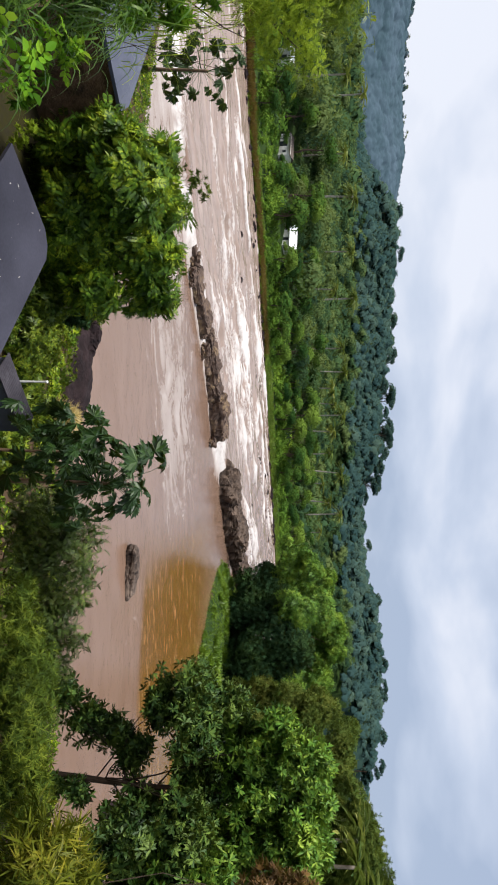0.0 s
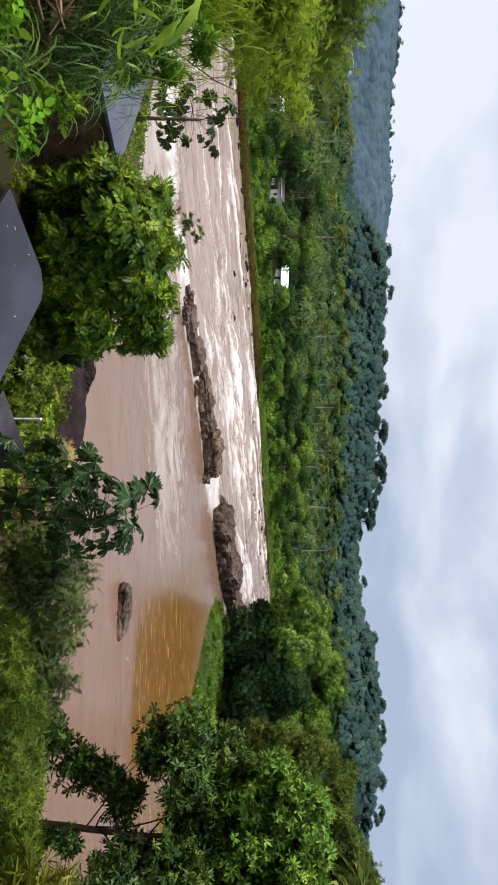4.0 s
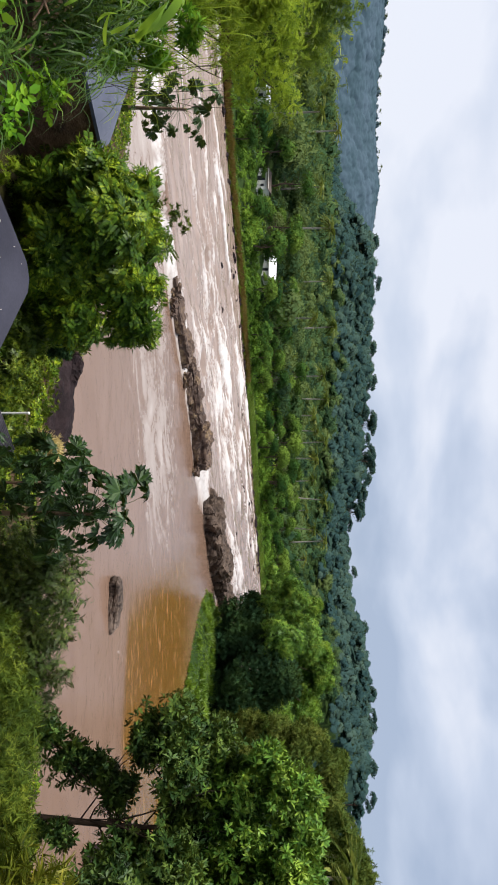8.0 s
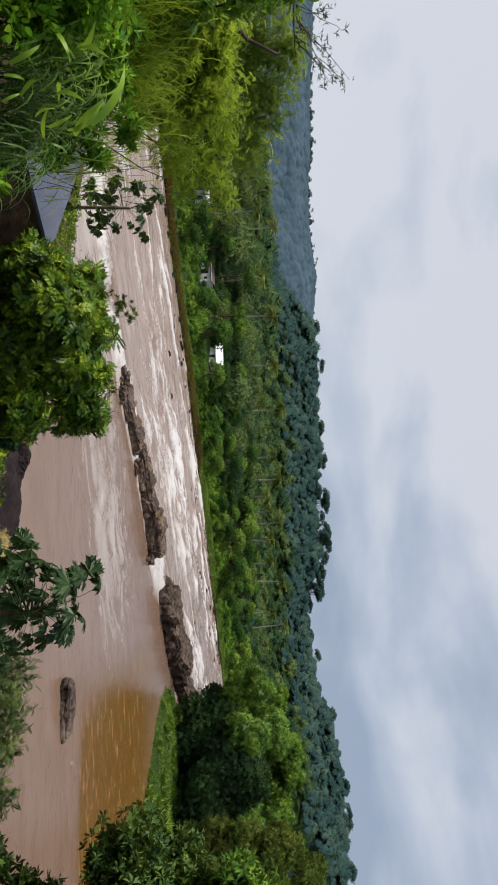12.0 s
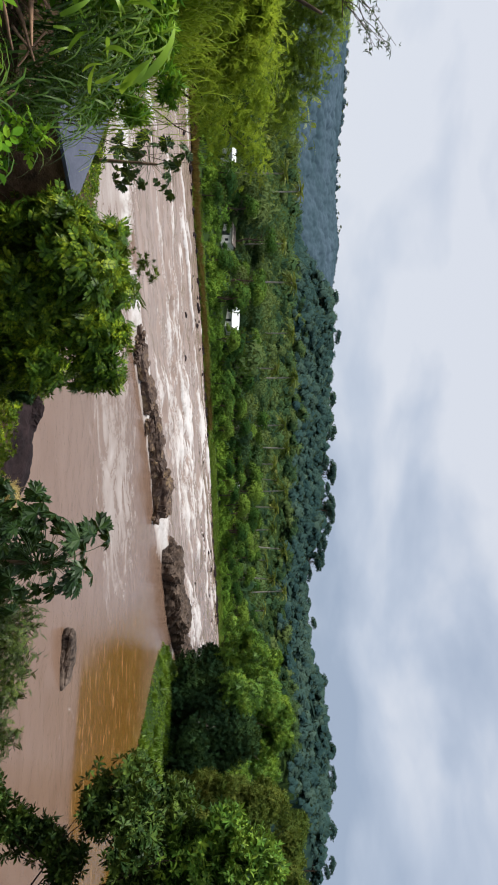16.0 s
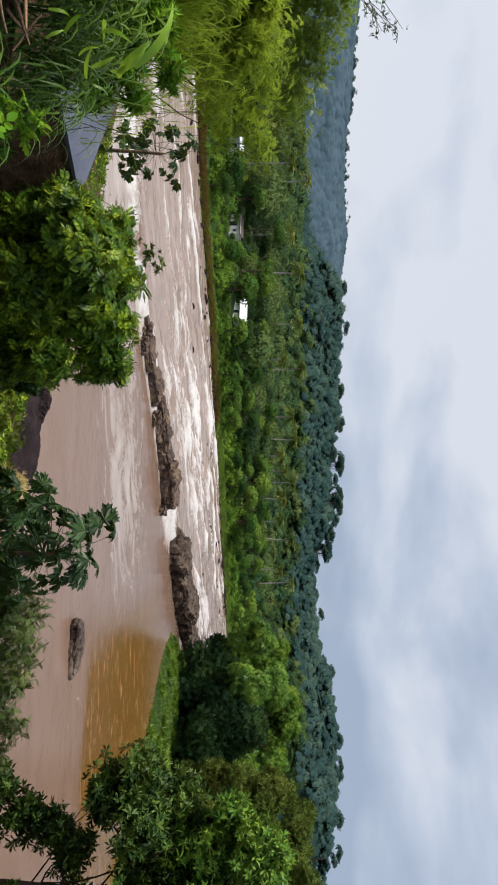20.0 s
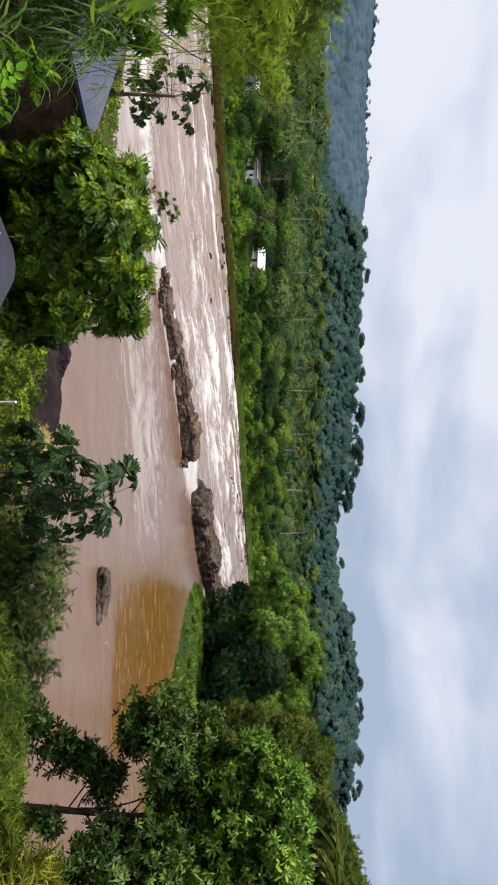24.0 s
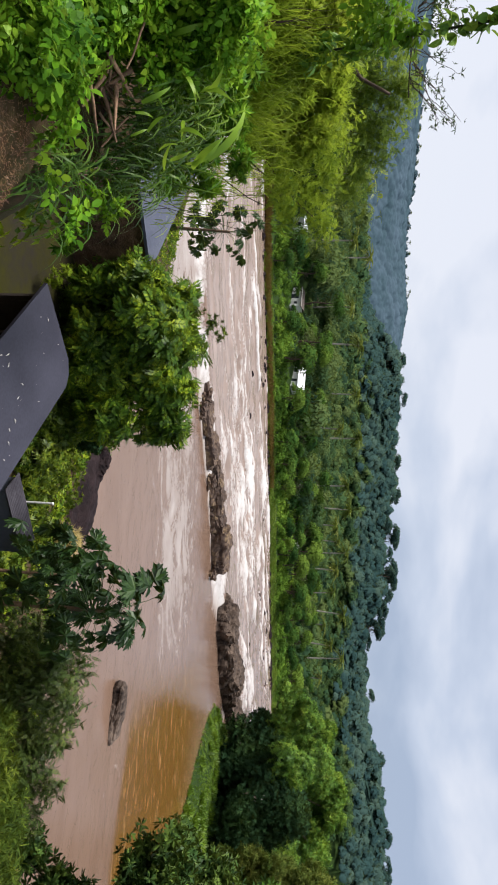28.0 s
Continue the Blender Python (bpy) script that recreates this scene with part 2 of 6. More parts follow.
# ---------------------------------------------------------------- building helpers


def smooth(a, b, v):
    t = np.clip((v - a) / (b - a), 0, 1)
    return t * t * (3 - 2 * t)


def lattice(ix, iy, seed):
    h = np.sin(ix * 127.1 + iy * 311.7 + seed * 74.7) * 43758.5453
    return h - np.floor(h)


def vnoise(x, y, seed=0):
    """Value noise in 0..1 over the plane."""
    ix, iy = np.floor(x), np.floor(y)
    fx, fy = x - ix, y - iy
    fx, fy = fx * fx * (3 - 2 * fx), fy * fy * (3 - 2 * fy)
    a, b = lattice(ix, iy, seed), lattice(ix + 1, iy, seed)
    c, d = lattice(ix, iy + 1, seed), lattice(ix + 1, iy + 1, seed)
    return (a * (1 - fx) + b * fx) * (1 - fy) + (c * (1 - fx) + d * fx) * fy


def fbm(x, y, seed=0, octaves=4):
    total, amp, norm = 0.0, 1.0, 0.0
    for k in range(octaves):
        total, norm = total + amp * vnoise(x * 2**k, y * 2**k, seed + 13 * k), norm + amp
        amp *= 0.5
    return total / norm


def side_of(line, x, y):
    """Signed distance to a polyline: plus on its left side."""
    best, sign = np.full(np.shape(x), 1e9), np.ones(np.shape(x))
    for (ax, ay), (bx, by) in zip(line[:-1], line[1:]):
        dx, dy = bx - ax, by - ay
        t = np.clip(((x - ax) * dx + (y - ay) * dy) / (dx * dx + dy * dy), 0, 1)
        px, py = x - ax - t * dx, y - ay - t * dy
        d = np.hypot(px, py)
        near = d < best - 1e-6
        best = np.where(near, d, best)
        sign = np.where(near, np.where(dx * (y - ay) - dy * (x - ax) >= 0, 1.0, -1.0), sign)
    return best * sign


def mesh_of(name, verts, faces, smooth_shade=False):
    """A mesh from arrays of places and of quads or triangles."""
    verts, faces = np.asarray(verts, np.float32), np.asarray(faces, np.int32)
    me = bpy.data.meshes.new(name)
    me.vertices.add(len(verts))
    me.vertices.foreach_set("co", verts.ravel())
    me.loops.add(faces.size)
    me.loops.foreach_set("vertex_index", faces.ravel())
    me.polygons.add(len(faces))
    me.polygons.foreach_set("loop_start", np.arange(0, faces.size, faces.shape[1], dtype=np.int32))
    me.update(calc_edges=True)
    me.polygons.foreach_set("use_smooth", np.full(len(faces), smooth_shade))
    return me


def sheet(name, X, Y, Z, material, smooth_shade=True):
    r, c = X.shape
    k = np.arange(r * c).reshape(r, c)
    f = np.stack([k[:-1, :-1], k[:-1, 1:], k[1:, 1:], k[1:, :-1]], -1).reshape(-1, 4)
    me = mesh_of(name, np.stack([X, Y, Z], -1).reshape(-1, 3), f, smooth_shade)
    me.materials.append(material)
    return me


def part(name, data, material=None, parent=None, label="", at=None):
    """Links a mesh or a bmesh as one object, under a thing or a part."""
    if isinstance(data, bmesh.types.BMesh):
        me = bpy.data.meshes.new(name)
        data.to_mesh(me)
        data.free()
        data = me
    if material is not None and not data.materials:
        data.materials.append(material)
    ob = new(name, data)
    if parent is not None:
        ob.parent = parent
    if at is not None:
        ob.matrix_basis = at
    if label:
        ob["label"] = label
    return ob


def thing(name, m, label, category, group="", kind=""):
    """An Empty at the base of a thing."""
    ob = new(name)
    ob.empty_display_size = 0.2
    ob.matrix_basis = m
    return tagged(ob, label, category, group, kind)


def turns(ways, ups=None, spin=None):
    """Turn matrices (n,3,3): local y along ways, local z near ups."""
    y = ways / np.linalg.norm(ways, axis=1, keepdims=True)
    up = np.tile([0.0, 0.0, 1.0], (len(y), 1)) if ups is None else ups
    x = np.cross(y, up)
    bad = np.linalg.norm(x, axis=1) < 1e-3
    x[bad] = np.cross(y[bad], [1.0, 0.1, 0.0])
    x /= np.linalg.norm(x, axis=1, keepdims=True)
    z = np.cross(x, y)
    if spin is not None:
        c, s = np.cos(spin)[:, None], np.sin(spin)[:, None]
        x, z = c * x + s * z, c * z - s * x
    return np.stack([x, y, z], -1)


def scatter(tv, tf, places, R, size):
    """Copies of a small template (verts, faces) at many places, joined into arrays."""
    tv, tf = np.asarray(tv, float), np.asarray(tf)
    size = np.broadcast_to(np.asarray(size, float), (len(places),))
    v = np.einsum("nij,kj->nki", R, tv) * size[:, None, None] + places[:, None, :]
    f = tf[None] + (np.arange(len(places)) * len(tv))[:, None, None]
    return v.reshape(-1, 3), f.reshape(-1, tf.shape[1])


def puffed(name, v, f, n):
    """A mesh of leaves that is shaded as the rounded mass of its crown."""
    n, f = np.asarray(n, float), np.array(f)
    side = np.cross(v[f[:, 2]] - v[f[:, 0]], v[f[:, 3]] - v[f[:, 1]])
    away = np.einsum("ij,ij->i", side, n[f[:, 0]]) < 0
    f[away] = f[away][:, ::-1]
    me = mesh_of(name, v, f, True)
    me.normals_split_custom_set_from_vertices((n / np.linalg.norm(n, axis=1, keepdims=True)).tolist())
    return me


def join(*pieces):
    vs, fs, n = [], [], 0
    for v, f in pieces:
        vs.append(v)
        fs.append(np.asarray(f) + n)
        n += len(v)
    return np.concatenate(vs), np.concatenate(fs)


# leaf templates, base at the origin, along +y, about 1 long
LEAF = ([(0, 0, 0), (0.24, 0.42, 0.07), (0, 1, -0.06), (-0.24, 0.42, 0.07)], [(0, 1, 2, 3)])
SLIM = ([(0, 0, 0), (0.12, 0.4, 0.04), (0, 1, -0.1), (-0.12, 0.4, 0.04)], [(0, 1, 2, 3)])
OVAL = ([(0, 0, 0), (0.26, 0.25, 0.08), (0.24, 0.65, 0.06), (0, 1, -0.12), (-0.24, 0.65, 0.06), (-0.26, 0.25, 0.08), (0, 0.5, 0.0)],
        [(0, 1, 2, 6), (6, 2, 3, 4), (0, 6, 4, 5)])


def pinnate(pairs=6, leaf=0.3, droop=0.25, broad=0.26):
    """A feather of leaflets along a stalk."""
    v, f = [], []
    for k in range(pairs):
        y = 0.15 + 0.8 * k / pairs
        z = -droop * y * y
        for s in (-1, 1):
            w = np.array([s * 0.85, 0.5, -0.1]) * leaf * (1.0 - 0.35 * abs(k / pairs - 0.4))
            side = np.array([-w[1], w[0], 0]) * broad
            b = np.array([0, y, z])
            n = len(v)
            v += [b, b + w * 0.45 + side + (0, 0, 0.02), b + w, b + w * 0.45 - side + (0, 0, 0.02)]
            f.append((n, n + 1, n + 2, n + 3))
    n = len(v)
    v += [np.array(p, float) for p in ((0, 0.92, -droop * 0.85), (0.06, 1.05, -droop * 0.95), (0, 1.0 + leaf * 0.8, -droop * 1.3), (-0.06, 1.05, -droop * 0.95))]
    f.append((n, n + 1, n + 2, n + 3))
    return np.array(v), np.array(f)


def rosette(count=9, spread=0.9, seed=1, shape=LEAF, lift=0.35):
    """Leaves that stand round the end of a twig; the twig points along +y."""
    r = np.random.default_rng(seed)
    a = np.arange(count) * 2.4 + r.uniform(-0.3, 0.3, count)
    ways = np.stack([np.cos(a) * spread, np.full(count, lift) + r.uniform(-0.35, 0.45, count), np.sin(a) * spread], -1)
    return scatter(*shape, np.zeros((count, 3)), turns(ways, np.tile([0.0, 1.0, 0.0], (count, 1))), r.uniform(0.7, 1.05, count))


def blade(segments=4, width=0.05, bend=0.55):
    """A long leaf that arches over; along +y, rising in z first."""
    v, f = [], []
    for k in range(segments + 1):
        t = k / segments
        a = bend * t * 2.2
        w = width * (1 - t**2.2) * (0.55 + 0.9 * min(1, 3 * t) * 0.5) + 0.002
        y, z = t * math.cos(a * 0.5), t * math.sin(0.9 - a) * 0.8
        v += [(-w, y, z + 0.25 * w), (w, y, z + 0.25 * w)]
        if k:
            n = 2 * k
            f.append((n - 2, n - 1, n + 1, n))
    return np.array(v), np.array(f)


def tube(points, radii, sides=7):
    """Arrays of a tapered limb along a line of places."""
    P = np.asarray(points, float)
    way = np.gradient(P, axis=0)
    R = turns(way, np.tile([0.31, 0.2, 0.93], (len(P), 1)))
    a = np.linspace(0, 2 * np.pi, sides, endpoint=False)
    ring = np.cos(a)[:, None, None] * R[None, :, :, 0] + np.sin(a)[:, None, None] * R[None, :, :, 2]
    v = (P[None] + ring * np.asarray(radii)[None, :, None]).transpose(1, 0, 2).reshape(-1, 3)
    f = [(i * sides + j, i * sides + (j + 1) % sides, (i + 1) * sides + (j + 1) % sides, (i + 1) * sides + j) for i in range(len(P) - 1) for j in range(sides)]
    return v, np.array(f)


def limb(a, b, r0, r1, seed, steps=7, wander=0.06, sides=7):
    r = np.random.default_rng(seed)
    a, b = np.array(a, float), np.array(b, float)
    t = np.linspace(0, 1, steps)[:, None]
    p = a + (b - a) * t
    off = np.cumsum(r.normal(0, 1, (steps, 3)), axis=0) * wander * np.linalg.norm(b - a) / steps**0.5
    p[1:] += (off[1:] - off[-1] * t[1:])
    return tube(p, r0 + (r1 - r0) * t[:, 0], sides)


# ---------------------------------------------------------------- the land
FAR_SHORE = [(-420, 30), (-140, 66), (-76, 93), (-57, 106), (-44, 125), (-30, 139), (-12, 159), (11, 183), (38, 212), (90, 262), (420, 520)]
SPIT_SHORE = [(420, 440), (120, 205), (60, 150), (35, 122), (24.5, 104), (19.2, 92.6), (20.6, 87), (28.3, 75.5), (34, 65), (42, 50), (60, 30)]
DYKE = [(-120, 20), (-45, 50), (-30, 56), (-18.5, 65.5), (-14.6, 70.2), (-6.7, 78.5), (0.6, 83.5), (5, 90), (12, 96), (21.8, 107), (28, 121), (50, 150)]
AZ = [-70, -50, -36, -33, -30, -27, -25, -21, -10, 0, 6, 12, 19, 26, 35, 60]
RIDGE = [24, 22, 23, 23, 24, 29, 33, 51, 53, 47, 38, 44, 53, 46, 48, 50]
HILL = [102, 101, 98, 95, 97, 102, 105, 98, 74, 55, 50, 50, 55, 60, 60, 60]


def ledge_edge(x):
    return np.interp(x, [-60, -20, -4, -2.05, -1.62, -1.3, 0, 1.5], [28, 13.5, 4.6, 2.72, 2.55, 2.1, 1.2, 1.0])


def land(x, y):
    """The ground's height."""
    x, y = np.asarray(x, float), np.asarray(y, float)
    d = (y - ledge_edge(x)) * 0.8 + 0.5 * (fbm(x * 0.5, y * 0.5, 3) - 0.5)
    near = np.interp(d, [-80, -6, 0, 1, 3.5, 10, 14.5, 18, 24, 27, 60], [16, 12.7, 12.3, 10.4, 6.2, 5.9, 3.3, 2.2, 0.4, -1.0, -4])
    spit = np.interp(side_of(SPIT_SHORE, x, y) + 2.6 * (fbm(x * 0.22, y * 0.22, 51, 3) - 0.5), [-12, 0, 3, 40, 200, 500], [-4, 0.35, 1.1, 4, 12, 25])
    s = side_of(FAR_SHORE, x, y)
    far = np.interp(s, [-12, 0, 3, 20, 60, 130, 400], [-4, 0.75, 1.7, 3.2, 9, 17, 24])
    az, dist = np.degrees(np.arctan2(x, y)), np.hypot(x, y)
    ridge = np.interp(az, AZ, RIDGE) + 5 * (fbm(x * 0.012, y * 0.012, 5) - 0.5)
    hill = np.interp(az, AZ, HILL) + 8 * (fbm(x * 0.006, y * 0.006, 8) - 0.5)
    back = ridge * smooth(230, 420, dist) * (1 - 0.5 * smooth(470, 600, dist))
    back = np.maximum(back, hill * smooth(560, 850, dist) * (1 - smooth(1100, 2400, dist)))
    ahead = (y > 0) & (np.abs(az) < 85)
    far = np.where((s > 15) & ahead, np.maximum(far, back), far)
    spit = np.where(ahead & (dist > 240), np.maximum(spit, back * (side_of(SPIT_SHORE, x, y) > 15)), spit)
    z = np.maximum(np.maximum(near, spit), far)
    rough = 0.25 * (fbm(x * 0.35, y * 0.35, 11) - 0.5) + 0.08 * (fbm(x * 2.1, y * 2.1, 4) - 0.5)
    return z + rough * smooth(-0.5, 1.0, z)


def stretched(lo, hi, core_lo, core_hi, step, growth):
    """Grid lines: even in the core, wider and wider outside it."""
    mid = list(np.arange(core_lo, core_hi, step))
    a, s = core_lo, step
    while a > lo:
        s *= growth
        a -= s
        mid.insert(0, a)
    a, s = core_hi, step
    while a < hi:
        mid.append(a)
        s *= growth
        a += s
    return np.array(mid)


gm = Mat("ground_soil_and_grass")
gp = gm.world_place()
tufts = gm.noise(gp, 0.8, 5.0)
grain = gm.noise(gp, 14.0, 4.0)
mix_v = gm.math("ADD", gm.math("MULTIPLY", tufts, 0.7), gm.math("MULTIPLY", grain, 0.3))
soil_col = gm.ramp(mix_v, (0.38, (0.064, 0.035, 0.02)), (0.62, (0.042, 0.044, 0.013)), (0.48, (0.062, 0.038, 0.018)))
gm.surface(soil_col, 0.95, gm.bump(grain, 0.5, 0.04), spec=0.2)
GROUND = gm.m

gx = stretched(-2200, 2200, -40, 40, 0.6, 1.07)
gy = stretched(-300, 2600, -6, 60, 0.6, 1.05)
GX, GY = np.meshgrid(gx, gy)
ground_mesh = sheet("ground", GX, GY, land(GX, GY), GROUND)
# ground below the ridge woods, with their haze tint in its colour
ground_mesh.materials.append(plain_mat("hazed_wooded_ground", (0.02, 0.042, 0.034), (0.032, 0.06, 0.048), 0.02, 0.95, 0.0, spec=0.0))
ground_mesh.materials.append(plain_mat("grassy_bank_ground", (0.016, 0.032, 0.009), (0.034, 0.06, 0.016), 0.3, 0.95, 0.2, spec=0.05))
# the far hill's ground takes the same blue haze in its colour
ground_mesh.materials.append(plain_mat("hazed_hill_ground", (0.078, 0.12, 0.16), (0.09, 0.134, 0.175), 0.02, 0.95, 0.0, spec=0.0))
reach = np.hypot(GX, GY)[:-1, :-1].ravel()
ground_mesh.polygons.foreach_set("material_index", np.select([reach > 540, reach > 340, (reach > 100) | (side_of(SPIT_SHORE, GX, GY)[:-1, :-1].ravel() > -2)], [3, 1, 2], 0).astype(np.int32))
ground = part("ground", ground_mesh)
tagged(ground, "earthy, grassy river banks rising to wooded hills", "ground", kind="structure")

# ---------------------------------------------------------------- the river
FLOW = math.atan2(0.75, 0.66)
wx, wy = np.arange(-118, 72, 0.45), np.concatenate([np.arange(24, 130, 0.45), np.arange(130, 290, 0.9)])
WX, WY = np.meshgrid(wx, wy)


def along(x, y):
    return x * math.cos(FLOW) + y * math.sin(FLOW), -x * math.sin(FLOW) + y * math.cos(FLOW)


U, V = along(WX, WY)
step_side = side_of(DYKE, WX, WY)
shore_gap = -side_of(FAR_SHORE, WX, WY)
above = smooth(-0.6, 1.0, step_side)
rapids = smooth(1.0, 6.0, step_side) * smooth(0.5, 5, shore_gap)
warped = V + 6.0 * (fbm(U * 0.03, V * 0.05, 71, 3) - 0.5)
swell = smooth(0.86, 1.0, 1 - np.abs(2 * vnoise(U * 0.011 + 3.4, warped * 0.12, 81) - 1))
lesser = smooth(0.8, 1.0, 1 - np.abs(2 * fbm(U * 0.025, warped * 0.24, 83, 2) - 1))
crest = smooth(0.8, 0.99, 1 - np.abs(2 * vnoise(U * 0.035 + 8.1, warped * 0.34, 91) - 1)) * smooth(0.42, 0.58, fbm(U * 0.07, V * 0.12, 93, 3))
broken = fbm(U * 0.35, V * 0.5, 25, 4)
torn = smooth(0.34, 0.6, fbm(U * 0.13, V * 0.2, 85, 3))
threads = fbm(U * 0.11, V * 0.8, 87, 4)
chop = fbm(U * 0.5, V * 0.9, 2, 3) - 0.5
# the wildest water lies behind the dyke; a smooth brown tongue runs to its gap
wild = smooth(34, 50, U) * (1 - smooth(84, 100, U)) * smooth(60, 66, V + 0.25 * (60 - U)) * (1 - smooth(84, 94, V))
tongue = np.exp(-((V - 62 - 0.12 * (U - 70)) / 5.0) ** 2) * smooth(60, 68, U) * (1 - smooth(86, 96, U))
wild = np.maximum(wild, 0.3 * smooth(84, 96, U) * smooth(66, 74, V)) * (1 - tongue)
WZ = 0.75 * above + rapids * (1 - tongue) * (0.6 * swell * (0.4 + 0.6 * torn) + 0.3 * lesser + 0.22 * crest + (0.4 + 0.8 * wild) * (broken - 0.5)) + 0.05 * chop + 0.2 * chop * rapids
# foam: on the crests of the rapids, at the foot of the dyke and in the tail that it sends across the pool
foam = rapids * (0.8 * crest + 0.7 * swell * (0.2 + 0.8 * torn) + 0.4 * lesser * torn + wild * (0.12 + 0.45 * smooth(0.4, 0.6, threads)) + 0.3 * wild * smooth(0.5, 0.75, broken))
foam *= 1 - 0.6 * tongue
foot = smooth(-3.2, -0.3, step_side) * (1 - smooth(0.3, 1.6, step_side)) * smooth(0.05, 0.6, fbm(U * 0.25, V * 0.25, 40, 3))
gap_fall = np.exp(-((WX - 1.8) ** 2 + (WY - 86.0) ** 2) / 11.0)
for qx, qy in ((-13.2, 71.6), (-10.6, 75.0), (-16.2, 68.4), (20.4, 103.6), (-19.0, 66.0)):
    gap_fall = np.maximum(gap_fall, 0.9 * np.exp(-((WX - qx) ** 2 + (WY - qy) ** 2) / 4.5))
near_edge = side_of([(-60, 36), (-30, 42), (-9.2, 48.9), (-3.9, 51.8), (8, 55.5), (20, 57)], WX, WY)
veil_w = 0.5 + 0.5 * fbm(WX * 0.10, WY * 0.28, 17, 3)
tail = smooth(-2.0, 4.5, near_edge + 3.5 * (fbm(WX * 0.12, WY * 0.3, 19, 3) - 0.5)) * (1 - smooth(10, 21, near_edge)) * (1 - smooth(-2, 15, WX)) * veil_w
line_a = np.exp(-((near_edge - 1.5 - 0.06 * (WX - 4) + 2.6 * (fbm(WX * 0.2, WY * 0.25, 27, 3) - 0.5)) / 0.9) ** 2) * smooth(-4, 3, WX) * (1 - smooth(7, 13, WX)) * 0.42
line_b = np.exp(-((near_edge - 5.5) / 1.0) ** 2) * smooth(-4, 1, WX) * (1 - smooth(4, 9, WX)) * 0.45
channel = smooth(-18, -24, WX) * smooth(64, 54, WY) * 0.62
foam = np.clip(np.maximum.reduce([foam, 1.3 * foot * smooth(27, 12, WX), 1.2 * gap_fall, tail * 0.78, line_a, line_b, channel]), 0, 1)
pool = 1 - smooth(-1.0, 1.0, step_side)
milk = smooth(0.0, 4.0, step_side) * (1 - 0.45 * smooth(85, 110, U))
# clearer, tea-brown backwater behind the spit
silt = smooth(9.5, 14, WX + 0.06 * (WY - 50)) * smooth(49.2, 50.6, WY + 0.12 * (WX - 12) + 1.2 * (fbm(WX * 0.12, WY * 0.3, 71, 2) - 0.5)) * smooth(92, 70, WY) * (1 - smooth(1.0, 8.0, step_side))

wm = Mat("muddy_river_water")
foam_at = wm.n.new("ShaderNodeAttribute")
foam_at.attribute_name = "foam"
silt_at = wm.n.new("ShaderNodeAttribute")
silt_at.attribute_name = "silt"
pool_at = wm.n.new("ShaderNodeAttribute")
pool_at.attribute_name = "pool"
milk_at = wm.n.new("ShaderNodeAttribute")
milk_at.attribute_name = "milk"
flow_streaks = wm.noise(wm.world_place((0.16, 0.75, 1.0), -FLOW), 1.0, 7.0, 0.66, 0.7)
pool_streaks = wm.noise(wm.world_place((0.45, 0.8, 1.0), -0.4), 0.36, 9.0, 0.66, 2.4)
fine_flow = wm.noise(wm.world_place((0.15, 0.9, 1.0), -FLOW), 0.9, 6.0, 0.62, 0.6)
fine_pool = wm.noise(wm.world_place((0.35, 0.8, 1.0), -0.12), 0.28, 8.0, 0.6, 1.6)
streaks = wm.mix(pool_at.outputs["Fac"], flow_streaks, pool_streaks)
fine_streaks = wm.mix(pool_at.outputs["Fac"], fine_flow, fine_pool)
cells = wm.noise(wm.world_place(), 2.4, 8.0, 0.74, 0.6)
cell_part = wm.mix(pool_at.outputs["Fac"], (0.55, 0.55, 0.55), (0.2, 0.2, 0.2))
edge_v = wm.mix(cell_part, streaks, cells)
lift = wm.math("ADD", foam_at.outputs["Fac"], wm.math("MULTIPLY", wm.math("SUBTRACT", edge_v, 0.5), wm.mix(pool_at.outputs["Fac"], (3.5, 3.5, 3.5), (2.5, 2.5, 2.5))))
foam_mask = wm.math("MULTIPLY", wm.math("SUBTRACT", lift, wm.mix(pool_at.outputs["Fac"], (0.42, 0.42, 0.42), (0.3, 0.3, 0.3))), wm.mix(pool_at.outputs["Fac"], (1.9, 1.9, 1.9), (0.9, 0.9, 0.9)), clamp=True)
mud = wm.mix(wm.ramp(fine_streaks, (0.34, (0, 0, 0)), (0.7, (1, 1, 1))), (0.148, 0.092, 0.064), (0.18, 0.116, 0.084))
mud = wm.mix(milk_at.outputs["Fac"], mud, wm.mix(wm.ramp(fine_streaks, (0.36, (0, 0, 0)), (0.66, (1, 1, 1))), (0.205, 0.148, 0.118), (0.29, 0.222, 0.188)))
tea_flecks = wm.noise(wm.world_place((0.45, 1.5, 1.0), -0.1), 0.9, 5.0, 0.6, 0.5)
tea = wm.mix(wm.ramp(tea_flecks, (0.54, (0, 0, 0)), (0.7, (1, 1, 1))), (0.12, 0.056, 0.008), (0.25, 0.145, 0.055))
body = wm.mix(wm.math("MULTIPLY", silt_at.outputs["Fac"], 0.92), mud, tea)
water_col = wm.mix(foam_mask, body, (0.52, 0.495, 0.478))
ripples = wm.mix(pool_at.outputs["Fac"], wm.noise(wm.world_place((0.6, 1.4, 1.0), -FLOW), 2.0, 7.0, 0.68), wm.noise(wm.world_place((0.7, 1.0, 1.0), -0.12), 1.3, 8.0, 0.62, 1.2))
rough_v = wm.math("ADD", wm.math("MULTIPLY", foam_mask, 0.45), 0.2)
wm.surface(water_col, rough_v, wm.bump(ripples, 0.4, 0.08), spec=0.25)
WATER = wm.m
river_mesh = sheet("river_water", WX, WY, WZ, WATER)
